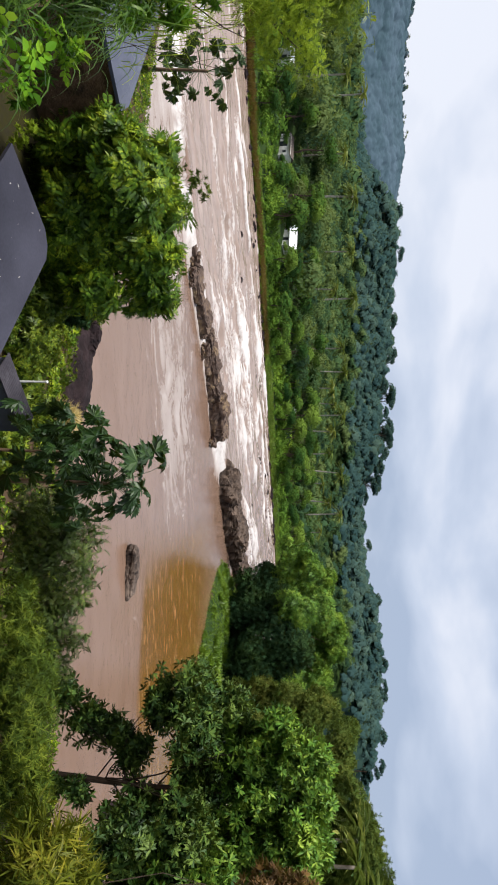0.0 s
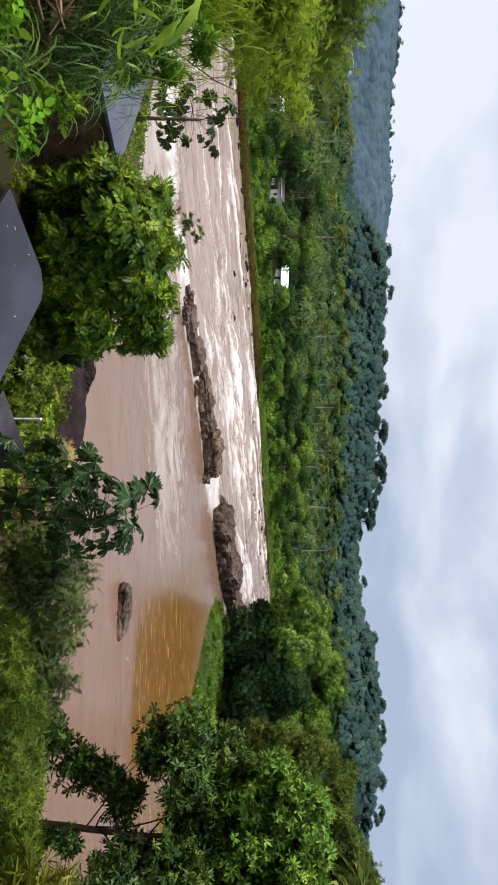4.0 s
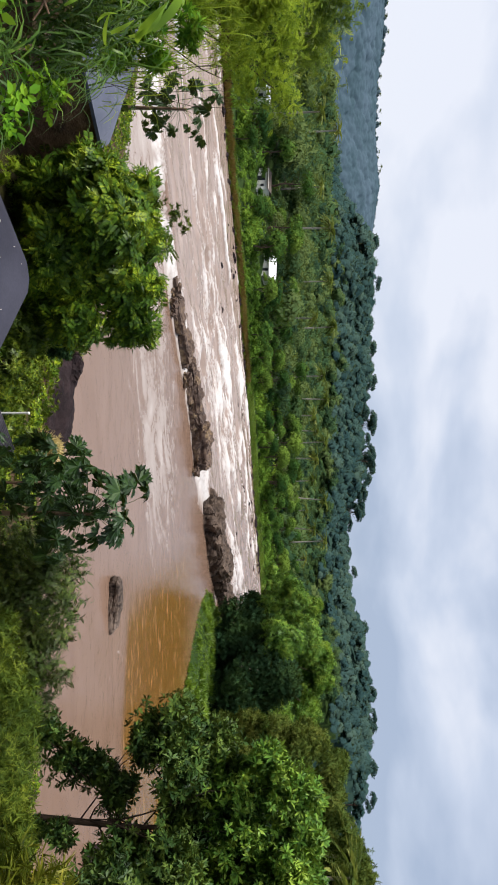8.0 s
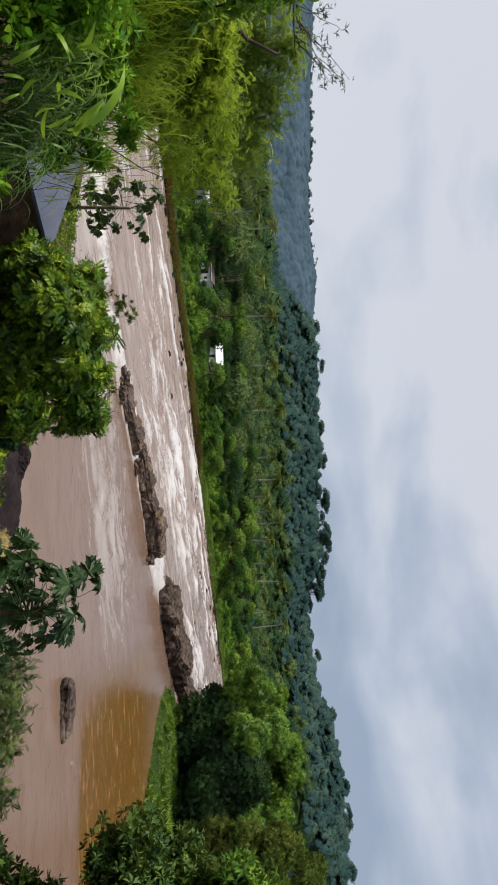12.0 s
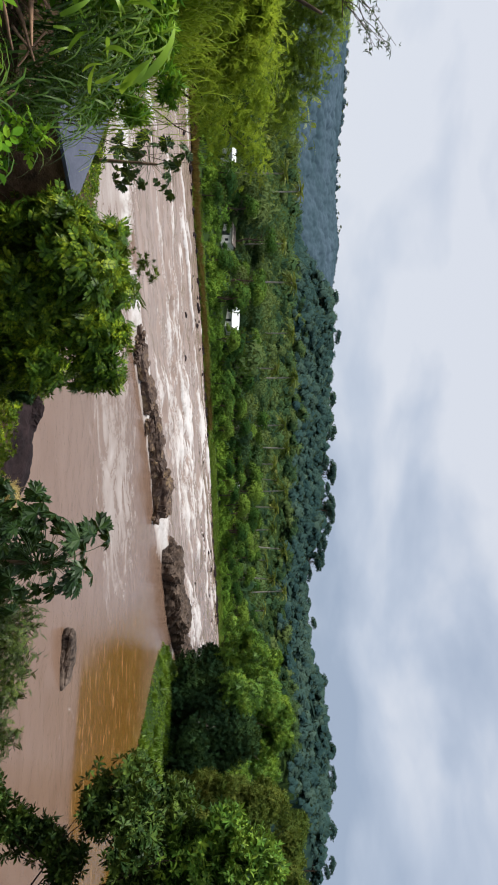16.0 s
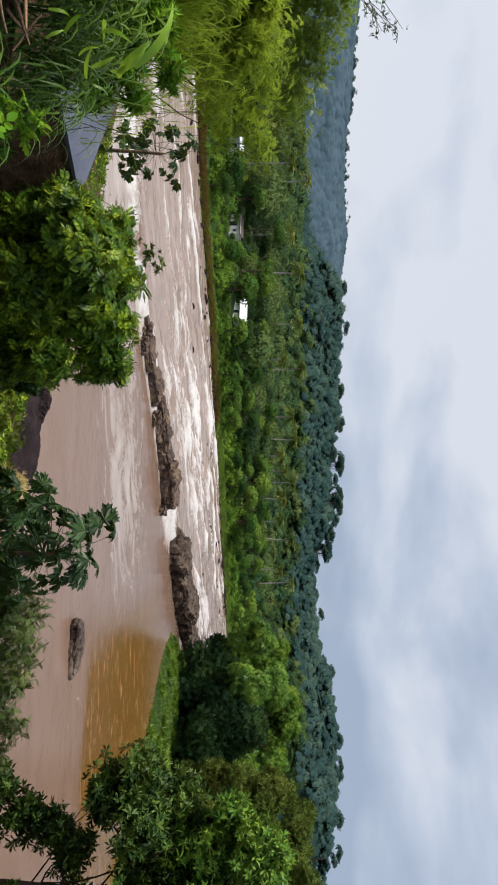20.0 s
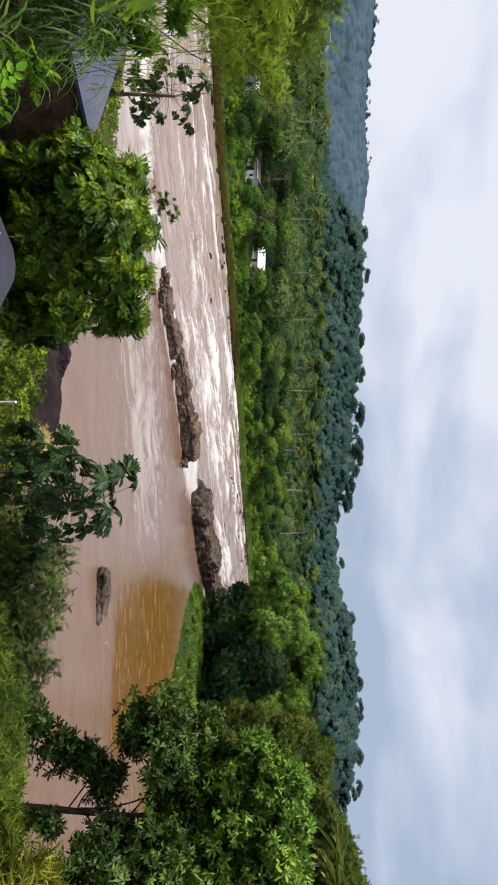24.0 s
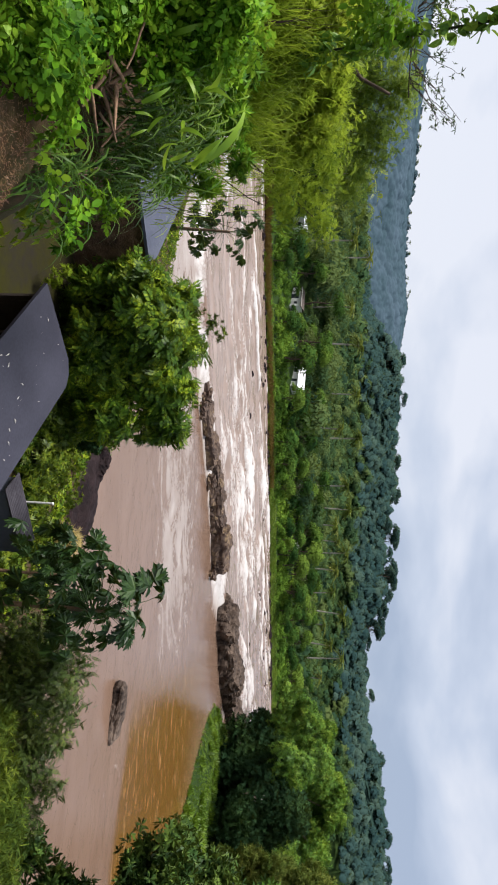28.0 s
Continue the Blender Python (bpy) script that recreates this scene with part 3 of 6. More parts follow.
for key, values in (("foam", foam), ("silt", silt), ("pool", pool), ("milk", milk)):
    river_mesh.attributes.new(key, "FLOAT", "POINT").data.foreach_set("value", values.astype(np.float32).ravel())
tagged(part("river", river_mesh), "muddy brown river in spate with white foaming rapids", "river", kind="structure")

# ---------------------------------------------------------------- rocks
rm = Mat("wet_river_rock")
rp = rm.object_place()
layers = rm.noise(rm.object_place((0.7, 0.7, 2.0)), 0.55, 5.0, 0.6)
pits = rm.noise(rp, 2.6, 6.0, 0.65)
rv = rm.math("ADD", rm.math("MULTIPLY", layers, 0.6), rm.math("MULTIPLY", pits, 0.4))
rock_col = rm.ramp(rv, (0.36, (0.02, 0.013, 0.011)), (0.66, (0.24, 0.17, 0.09)), (0.51, (0.09, 0.06, 0.045)))
rm.surface(rock_col, 0.8, rm.bump(rv, 0.7, 0.12), spec=0.25)
ROCK = rm.m
ROCK_WET = plain_mat("wet_brown_rock", (0.013, 0.009, 0.008), (0.125, 0.09, 0.068), 0.7, 0.75, 0.6, 0.1, fine=3.5, spec=0.12)
ROCK_ISLET = plain_mat("mottled_islet_rock", (0.008, 0.006, 0.006), (0.16, 0.12, 0.095), 0.9, 0.75, 0.9, 0.14, fine=4.5, spec=0.1)
ROCK_DARK = plain_mat("dark_wet_boulder", (0.007, 0.0045, 0.005), (0.03, 0.019, 0.02), 0.7, 0.75, 0.9, 0.16, fine=4, spec=0.1)


def rock_mesh(seed, size, cuts=3, rough=0.22, blocky=0.5, facet=0.9):
    """A weathered block: squared, split by cracks into facets, with ledges along its beds."""
    bm = bmesh.new()
    bmesh.ops.create_icosphere(bm, subdivisions=cuts, radius=1)
    off = Vector((seed * 3.7, seed * 1.3, seed * 7.1))
    for v in bm.verts:
        p = v.co.copy()
        m = max(abs(p.x), abs(p.y), abs(p.z))
        p = p.lerp(p / m * 0.86, blocky)
        n = noise.fractal(p * 1.3 + off, 1.0, 2.0, 4) * rough
        cell = noise.cell(Vector((p.x * 2.1, p.y * 2.1, p.z * 3.1)) + off) - 0.5
        p *= 1 + n + cell * rough * facet
        bed = round(p.z * 3.5 + 0.4 * math.sin(2 * p.x + seed)) / 3.5
        p.z = p.z + (bed - p.z) * 0.55 * blocky
        v.co = Vector((p.x * size[0], p.y * size[1], p.z * size[2]))
    for f in bm.faces:
        f.smooth = facet < 0.5
    return bm


def block_mesh(seed, size, soft=False):
    """A squared block with cracked beds and broken, rounded edges."""
    bm = bmesh.new()
    bmesh.ops.create_cube(bm, size=2.0)
    bmesh.ops.subdivide_edges(bm, edges=bm.edges, cuts=15, use_grid_fill=True)
    off = Vector((seed * 3.7, seed * 1.3, seed * 7.1))
    for v in bm.verts:
        p = v.co.copy()
        p = p.lerp(p.normalized() * 1.22, 0.5)
        q = Vector((p.x * size[0], p.y * size[1], p.z * size[2]))
        n = noise.fractal(q * 0.6 + off, 0.8, 2.1, 5) * 0.38
        wob = 3.2 * noise.noise(q * 0.5 + off)
        cx = abs(math.sin(q.x * 1.05 + 0.8 * q.z + seed + wob))
        crack = -0.14 * max(0.0, 1 - cx / 0.16)
        bed = abs(math.sin(q.z * 2.3 + 0.35 * q.x + 2 * seed + 1.3 * wob))
        ledge = -0.09 * max(0.0, 1 - bed / 0.22)
        step = 0.16 * (noise.cell(Vector((q.x * 0.8, q.y * 0.5, q.z * 0.73)) + off) - 0.5)
        v.co = q + p.normalized() * (n + crack + ledge + step) * min(size[2], 1.2)
    for f in bm.faces:
        f.smooth = soft
    return bm


# along, across and up half-sizes of the blocks that dam the river; the blocks follow the dyke's line
BLOCKS = [(-20.2, 65.2, 1.0, 0.7, 0.45), (-17.3, 67.0, 1.5, 0.9, 0.7), (-14.7, 70.6, 1.6, 1.2, 1.05), (-12.3, 74.2, 1.3, 0.9, 0.8),
          (-9.6, 76.4, 2.3, 1.2, 1.25), (-6.6, 78.6, 2.0, 1.3, 1.4), (-3.9, 80.6, 2.0, 1.5, 1.55), (-1.9, 81.9, 1.2, 1.6, 1.6),
          (5.2, 90.8, 1.3, 1.6, 1.5), (7.2, 92.6, 2.2, 2.1, 1.9), (10.6, 95.6, 2.8, 2.4, 2.1), (14.4, 99.6, 2.8, 2.4, 2.2), (17.2, 102.6, 1.8, 2.0, 1.7),
          (19.6, 105.4, 2.4, 1.8, 1.5), (23.6, 110.6, 3.0, 2.0, 1.6)]
for k, (x, y, a, b, c) in enumerate(BLOCKS):
    turn = 52 if x > 2 else (40 if x < -12 else 37)
    ob = part("dyke_rock", block_mesh(k + 1, (a * (1.5 if x > 2 else 1.3), b * 1.25, c * (1.12 + 0.16 * math.sin(2.3 * k)))), ROCK_WET if x > 2 else ROCK, at=pose(x, y, 0.15, 4 * math.sin(k), 5 * math.cos(2 * k), turn + 9 * math.sin(3 * k)))
    tagged(ob, "cracked brown rock block damming the river", "rock", "rocks of the dyke")
r = np.random.default_rng(41)
for k in range(34):
    x, y, a, b, c = BLOCKS[k % len(BLOCKS)]
    q = 0.35 + 0.5 * r.uniform()
    ob = part("dyke_rock", rock_mesh(60 + k, (q * 1.3, q, q * 0.8), 3, 0.3, 0.6, 0.8), ROCK, at=pose(x + r.normal(0, 1.6), y + r.normal(0, 1.2) - 0.8 * (k % 2), r.uniform(0.1, 0.5), 0, 0, r.uniform(0, 180)))
    tagged(ob, "small broken rock lying against the dyke", "rock", "rocks of the dyke")
islet = part("islet_rock", block_mesh(28, (2.0, 0.66, 0.54)), ROCK_ISLET, at=pose(10.1, 45.2, 0.12, 0, 4, 3))
tagged(islet, "long low mottled rock standing in brown water", "rock")
shore_rock = part("shore_rock", rock_mesh(23, (1.6, 0.9, 0.7), rough=0.2), ROCK_DARK, at=pose(26.4, 41.2, 0.1, 0, 5, 20))
tagged(shore_rock, "dark wet rock by the shady bank", "rock")
boulder = part("boulder", rock_mesh(31, (3.1, 2.1, 1.8), 5, 0.2, 0.3, 0.0), ROCK_DARK, at=pose(-3.3, 31.4, 0.15, 0, 7, -4))
head_rock = part("boulder", block_mesh(34, (1.0, 1.0, 1.35)), ROCK_DARK, at=pose(-5.7, 32.5, 0.6, 0, 14, 12))
tagged(head_rock, "rugged dark boulder leaning on a larger one", "rock")
tagged(boulder, "smooth dark wet boulder at the water's edge", "rock")
small = [rock_mesh(40 + k, (0.55, 0.35, 0.3), 2, 0.3) for k in range(4)]
small = [(lambda me, bm: (bm.to_mesh(me), bm.free(), me.materials.append(ROCK_DARK), me)[-1])(bpy.data.meshes.new("stone"), bm) for bm in small]
r = np.random.default_rng(4)
count = 0
while count < 170:
    t = r.uniform(0, 1)
    x = -62 + 100 * t
    gap = (abs(r.normal(0, 14)) if count % 2 else abs(r.normal(0, 1.5))) + 1.0
    y = np.interp(x, [p[0] for p in FAR_SHORE], [p[1] for p in FAR_SHORE]) - gap * 1.35
    if side_of(DYKE, np.array(x), np.array(y)) < 6:
        continue
    s = r.uniform(0.4, 1.4)
    ob = new("stone", small[count % 4])
    ob.matrix_basis = pose(x, y, 0.85, 0, 0, r.uniform(0, 360)) @ Matrix.Diagonal((s * 1.3, s * 1.3, s, 1))
    tagged(ob, "dark stone breaking the white rapids", "stone", "stones in the rapids")
    count += 1

# ---------------------------------------------------------------- far woods
def polar(az, dist):
    return dist * np.sin(np.radians(az)), dist * np.cos(np.radians(az))


def heart_ball():
    """A rounded cube of 24 quads."""
    bm = bmesh.new()
    bmesh.ops.create_cube(bm, size=2.0)
    bmesh.ops.subdivide_edges(bm, edges=bm.edges, cuts=1, use_grid_fill=True)
    bm.verts.ensure_lookup_table()
    v = np.array([q.co.normalized() for q in bm.verts])
    f = np.array([[q.index for q in face.verts] for face in bm.faces])
    bm.free()
    return v, f


HEART_BALL = heart_ball()


def crown_cards(count, lumps, seed, shape=LEAF, flat=0.8, size=0.26, calm=0.0, heart=0.0):
    """A crown about 1 in radius: cards on the shells of several lumps, open between them."""
    r = np.random.default_rng(seed)
    c = r.normal(0, 1, (lumps, 3))
    c /= np.linalg.norm(c, axis=1, keepdims=True)
    c *= r.uniform(0.25, 0.68, (lumps, 1))
    c[:, 2] = np.abs(c[:, 2]) * 1.0 - 0.25
    rad = r.uniform(0.3, 0.55, lumps)
    k = r.integers(0, lumps, count)
    w = r.normal(0, 1, (count, 3))
    w /= np.linalg.norm(w, axis=1, keepdims=True)
    w[:, 2] = np.where(w[:, 2] < -0.3, -w[:, 2], w[:, 2])
    p = c[k] + w * rad[k][:, None] * r.uniform(0.75, 1.05, (count, 1))
    p[:, 2] *= flat
    ways = np.cross(w, r.normal(0, 1, (count, 3))) + 0.35 * w + (0, 0, -0.25)
    v, f = scatter(*shape, p, turns(ways, w), r.uniform(0.6, 1.3, count) * size)
    n = (0.6 * w + 0.55 * p / np.linalg.norm(p, axis=1, keepdims=True) + r.normal(0, 0.16, p.shape)) * (1 - calm) + (0, -0.3 * calm, 0.22 + 0.5 * calm)
    n = np.repeat(n, len(shape[0]), 0)
    if heart:
        bv, bf = HEART_BALL
        places = c * [1, 1, flat]
        hv, hf = scatter(bv, bf, places, np.tile(np.diag([1.0, 1.0, flat]), (lumps, 1, 1)), rad * heart)
        hv = hv + r.normal(0, 0.07, hv.shape)
        out = hv / np.linalg.norm(hv, axis=1, keepdims=True)
        hn = (0.6 * np.tile(bv, (lumps, 1)) + 0.55 * out) * (1 - calm) + (0, -0.3 * calm, 0.22 + 0.5 * calm)
        (v, f), n = join((v, f), (hv, hf)), np.vstack([n, hn])
    return v, f, n


def woods(name, az_range, dist_range, spacing, radius, templates, material, label, seed, keep=None):
    """Many crowns on the slope, joined."""
    r = np.random.default_rng(seed)
    area = radians(az_range[1] - az_range[0]) * (dist_range[1] ** 2 - dist_range[0] ** 2) / 2
    n = int(area / spacing**2)
    az = r.uniform(*az_range, n)
    dist = np.sqrt(r.uniform(dist_range[0] ** 2, dist_range[1] ** 2, n))
    x, y = polar(az, dist)
    z = land(x, y)
    s = r.uniform(*radius, n) * (0.8 + 0.5 * vnoise(x * 0.03, y * 0.03, 6))
    ok = (side_of(FAR_SHORE, x, y) > 10) | (side_of(SPIT_SHORE, x, y) > 30)
    if keep is not None:
        ok &= keep(x, y, az, dist)
    x, y, z, s = x[ok], y[ok], z[ok], s[ok]
    kind = r.integers(0, len(templates), len(x))
    tone_of = r.normal(0, 0.55, len(x)).clip(-0.9, 1.3)
    pieces, tones, ways = [], [], []
    for k, (tv, tf, tn) in enumerate(templates):
        q = kind == k
        a = r.uniform(0, 6.28, q.sum())
        R = np.zeros((q.sum(), 3, 3))
        R[:, 0, 0] = R[:, 1, 1] = np.cos(a)
        R[:, 0, 1], R[:, 1, 0] = -np.sin(a), np.sin(a)
        R[:, 2, 2] = r.uniform(0.8, 1.4, q.sum())
        tones.append(np.repeat(tone_of[q], len(tv)))
        ways.append(np.einsum("nij,kj->nki", R, tn).reshape(-1, 3))
        up = s[q] * 1.05
        pieces.append(scatter(tv, tf, np.stack([x[q], y[q], z[q] + up], -1), R, s[q]))
    me = puffed(name, *join(*pieces), np.concatenate(ways))
    me.attributes.new("tone", "FLOAT", "POINT").data.foreach_set("value", np.concatenate(tones).astype(np.float32))
    ob = part(name, me, material)
    return tagged(ob, label, "trees", kind="stuff")


def house_clear(az, dist):
    """Keeps the lines of sight to the three houses open."""
    ok = np.ones(np.shape(az), bool)
    for a, w, d in ((-18.6, 1.5, 164), (-25.7, 1.7, 152), (-32.4, 0.8, 146)):
        ok &= ~((np.abs(az - a) < w) & (dist < d))
        ok &= ~((np.abs(az - a) < 1.9) & (np.abs(dist - d - 1) < 5))
    return ok


wood_a = [crown_cards(600, 9, 100 + k, LEAF, size=0.15, calm=0.1) for k in range(6)]
wood_d = [crown_cards(270, 8, 110 + k, LEAF, size=0.2, calm=0.25, heart=0.55) for k in range(5)]
wood_b = [crown_cards(190, 7, 120 + k, LEAF, size=0.2, calm=0.5, heart=0.76) for k in range(4)]


def on_slope(x, y, az, dist):
    return (np.maximum(side_of(FAR_SHORE, x, y), side_of(SPIT_SHORE, x, y) - 30) > 16) & house_clear(az, dist)


woods("slope_woods", (-56, 44), (135, 215), 6.2, (2.4, 6.0), wood_a, LEAF_SLOPE_HAZED, "mixed green woods on the slope above the river", 1, keep=on_slope)
woods("slope_woods", (-56, 44), (215, 335), 6.4, (2.4, 6.0), wood_d, LEAF_SLOPE_HAZED, "mixed green woods higher up the slope", 4, keep=on_slope)
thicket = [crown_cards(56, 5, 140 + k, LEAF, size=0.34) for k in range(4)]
woods("slope_thicket", (-52, 40), (122, 262), 4.0, (1.0, 2.2), thicket, LEAF_SLOPE_HAZED, "low thicket between the trees of the slope", 5,
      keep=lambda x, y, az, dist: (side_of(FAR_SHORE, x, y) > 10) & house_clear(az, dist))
woods("slope_thicket", (-52, 46), (240, 350), 5.0, (1.4, 2.8), thicket, LEAF_SLOPE_HAZED, "low thicket between the upper trees of the slope", 6)
woods("ridge_woods", (-56, 46), (325, 480), 6.0, (3.0, 5.6), wood_b, LEAF_RIDGE_HAZED, "dark woods along the ridge, tinted blue-green for haze", 2)


def canopy(x, y, size, seed):
    """The height of closed, rounded tree tops over a jittered grid."""
    cx, cy = np.floor(x / size), np.floor(y / size)
    top = np.zeros(np.shape(x))
    for i in (-1, 0, 1):
        for j in (-1, 0, 1):
            a, b = cx + i, cy + j
            px, py = (a + lattice(a.astype(int), b.astype(int), seed)) * size, (b + lattice(a.astype(int), b.astype(int), seed + 1)) * size
            grown = 0.6 + 0.6 * lattice(a.astype(int), b.astype(int), seed + 2)
            d = np.hypot(x - px, y - py) / (size * 0.85 * grown)
            top = np.maximum(top, grown * np.sqrt(np.clip(1 - d * d, 0, 1)))
    return top


# canopy colour carries the blue of the haze over the far hill
HAZED_CANOPY = plain_mat("hazed_hill_canopy", (0.038, 0.065, 0.078), (0.068, 0.1, 0.128), 0.03, 0.95, 0.0, spec=0.0, fine=0.3)
HA, HD = np.meshgrid(np.arange(-60, 4, 0.13), np.arange(600, 905, 1.9))
HX, HY = polar(HA, HD)
HZ = land(HX, HY) + 0.6 + 3.8 * canopy(HX, HY, 8.5, 31) + 1.3 * canopy(HX, HY, 3.4, 35) + 1.5 * (fbm(HX * 0.05, HY * 0.05, 37, 3) - 0.5) + 1.8 * (fbm(HX * 0.28, HY * 0.28, 39, 3) - 0.5)
tagged(part("far_hill_woods", sheet("far_hill_woods", HX, HY, HZ, HAZED_CANOPY)), "woods on the far hill, haze put into their blue-green colour", "trees", kind="stuff")
woods("crest_woods", (-60, 4), (838, 870), 9.0, (3.6, 5.6), wood_b, LEAF_FAR_HAZED, "tree tops along the crest of the far hill, haze put into their colour", 3)


# ---------------------------------------------------------------- single trees
def limbed(seed, height, spread, trunk_r, fork=0.45, limbs=6, lean=(0, 0)):
    """A tapered trunk that forks into limbs; gives arrays and the limbs' ends."""
    r = np.random.default_rng(seed)
    top = np.array([lean[0], lean[1], height * 0.72])
    pieces = [limb((0, 0, -0.4), top, trunk_r, trunk_r * 0.35, seed, 9, 0.05, 8)]
    ends = [top]
    for k in range(limbs):
        t = fork + (0.95 - fork) * k / limbs
        a = k * 2.4 + r.uniform(-0.4, 0.4)
        b = top * t
        e = b + np.array([math.cos(a), math.sin(a), r.uniform(0.35, 0.95)]) * spread * r.uniform(0.6, 0.95)
        pieces.append(limb(b, e, trunk_r * 0.42 * (1.2 - t), trunk_r * 0.1, seed + k, 6, 0.1, 6))
        ends.append(e)
        for j in range(2):
            e2 = b + (e - b) * 0.6 + r.normal(0, 0.33, 3) * spread
            pieces.append(limb(b + (e - b) * 0.5, e2, trunk_r * 0.16, trunk_r * 0.05, seed + 31 * k + j, 5, 0.1, 5))
            ends.append(e2)
    return join(*pieces), np.array(ends)


def far_tree(name, seed, height, radius, leaves, material, label, m, group="", size=0.17, flat=0.85, lumps=9, bark=None):
    tree = thing(name, m, label, "tree", group)
    (v, f), _ = limbed(seed, height * 0.9, radius * 0.7, height * 0.026, limbs=5)
    part("trunk", mesh_of("trunk", v, f, True), bark or BARK, tree)
    v, f, n = crown_cards(leaves, lumps, seed + 5, LEAF, flat, size)
    v = v * [radius, radius, radius] + [0, 0, height - radius * flat * 1.0]
    part("crown", puffed("crown", v, f, n), material, tree)
    return tree


PALM_FROND = pinnate(16, 0.34, 0.6, 0.15)


def palm(seed, height, m, label, group="", frond=2.7, fronds=24):
    r = np.random.default_rng(seed)
    tree = thing("coconut_palm", m, label, "palm tree", group)
    lean = r.uniform(-0.08, 0.08, 2) * height
    t = np.linspace(0, 1, 8)
    line = np.stack([lean[0] * t**1.6, lean[1] * t**1.6, -0.3 + (height + 0.3) * t], -1)
    v, f = tube(line, 0.27 - 0.09 * t, 7)
    part("trunk", mesh_of("trunk", v, f, True), BARK_PALE, tree)
    a = np.arange(fronds) * 2.4
    ways = np.stack([np.cos(a), np.sin(a), r.uniform(-0.35, 1.1, fronds)], -1)
    v, f = scatter(*PALM_FROND, np.tile(line[-1], (fronds, 1)), turns(ways), frond * r.uniform(0.8, 1.1, fronds))
    part("crown", mesh_of("crown", v, f), LEAF_PALM, tree)
    return tree


bank_kinds = [far_tree("bank_tree", 200 + k, h, rad, 900, LEAF_BANK, "leafy green tree on the far river bank", Matrix.Identity(4), "trees on the far bank", size=sz)
              for k, (h, rad, sz) in enumerate([(9, 3.6, 0.17), (11, 4.2, 0.16), (7, 3.2, 0.18), (12, 3.4, 0.17), (6, 3.0, 0.2), (9.5, 4.6, 0.15)])]
r = np.random.default_rng(12)
placed, used = [], set()
tries = 0
while len(placed) < 150 and tries < 4000:
    tries += 1
    az, dist = r.uniform(-50, 14), r.uniform(105, 262)
    x, y = polar(az, dist)
    s = float(side_of(FAR_SHORE, np.array(x), np.array(y)))
    if not 3.5 < s < 34 or not house_clear(np.array(az), np.array(dist)) or any((x - a) ** 2 + (y - b) ** 2 < 14 for a, b in placed):
        continue
    k = int(r.integers(0, len(bank_kinds)))
    if s < 12:
        k = [2, 4, 5][k % 3]
    g = r.uniform(0.75, 1.15)
    m = pose(x, y, float(land(x, y)), 0, 0, r.uniform(0, 360)) @ Matrix.Scale(g, 4)
    if k in used:
        ob = copy_thing(bank_kinds[k], pose(x, y, float(land(x, y)), 0, 0, r.uniform(0, 360)))
        ob.scale = (g, g, g * r.uniform(0.85, 1.15))
    else:
        bank_kinds[k].matrix_basis = m
        used.add(k)
    placed.append((x, y))

palm_kinds = [palm(300 + k, h, Matrix.Identity(4), "slender coconut palm above the far bank", "palms on the far bank") for k, h in enumerate((11.5, 13.5, 15.5))]
for k, (az, dist) in enumerate([(-36.5, 150), (-31, 150), (-29.5, 175), (-25.2, 178), (-22, 170), (-17.4, 185), (-14.2, 178), (-13.2, 200), (-6.8, 205), (-5.2, 200), (-3.9, 212), (-2.6, 205), (-1.2, 215),
                                (1.0, 218), (2.4, 225), (3.6, 236), (5.2, 232), (6.6, 240), (8.2, 246), (-8.8, 190)]):
    x, y = polar(az, dist)
    m = pose(x, y, float(land(x, y)), 0, 0, 50 * k)
    if k < 3:
        palm_kinds[k].matrix_basis = m
    else:
        ob = copy_thing(palm_kinds[k % 3], m)
        g = 1.0 + 0.3 * ((k * 7) % 5) / 5
        ob.scale = (g, g, g)

for k, (az, dist, g) in enumerate([(-25.0, 148, 0.42), (-26.6, 147, 0.5), (-17.9, 159, 0.4)]):
    x, y = polar(az, dist)
    ob = copy_thing(bank_kinds[[4, 2, 4][k]], pose(x, y, float(land(x, y)), 0, 0, 80 * k))
    ob.scale = (g, g, g)

# bushes and reeds at the foot of the far bank
r = np.random.default_rng(15)
t = r.uniform(0, 1, 1900)
fx = -118 + 210 * t
fy = np.interp(fx, [p[0] for p in FAR_SHORE], [p[1] for p in FAR_SHORE]) + r.uniform(1.0, 30, 1900) ** 1.0
back = fy - np.interp(fx, [p[0] for p in FAR_SHORE], [p[1] for p in FAR_SHORE])
clear = house_clear(np.degrees(np.arctan2(fx, fy)), np.hypot(fx, fy))
fs = np.where(clear, np.interp(back, [1, 8, 30], [0.7, 2.0, 2.8]), 1.25) * r.uniform(0.6, 1.3, len(fx))
tv, tf, tn = crown_cards(110, 5, 77, LEAF, 0.8, 0.27)
a = r.uniform(0, 6.28, len(fx))
R = turns(np.stack([np.cos(a), np.sin(a), 0 * a], -1))
v, f = scatter(tv, tf, np.stack([fx, fy, land(fx, fy) + 0.35 * fs], -1), R, fs)
tagged(part("bank_bushes", puffed("bank_bushes", v, f, np.einsum("nij,kj->nki", R, tn).reshape(-1, 3)), leaf_mat("bank_bush_leaf", (0.035, 0.085, 0.018), (0.09, 0.19, 0.025), (0.2, 0.31, 0.035), 0.06, gloss=0.8, spec=0.05)),
       "low bright green bushes along the far bank", "bushes", kind="stuff")

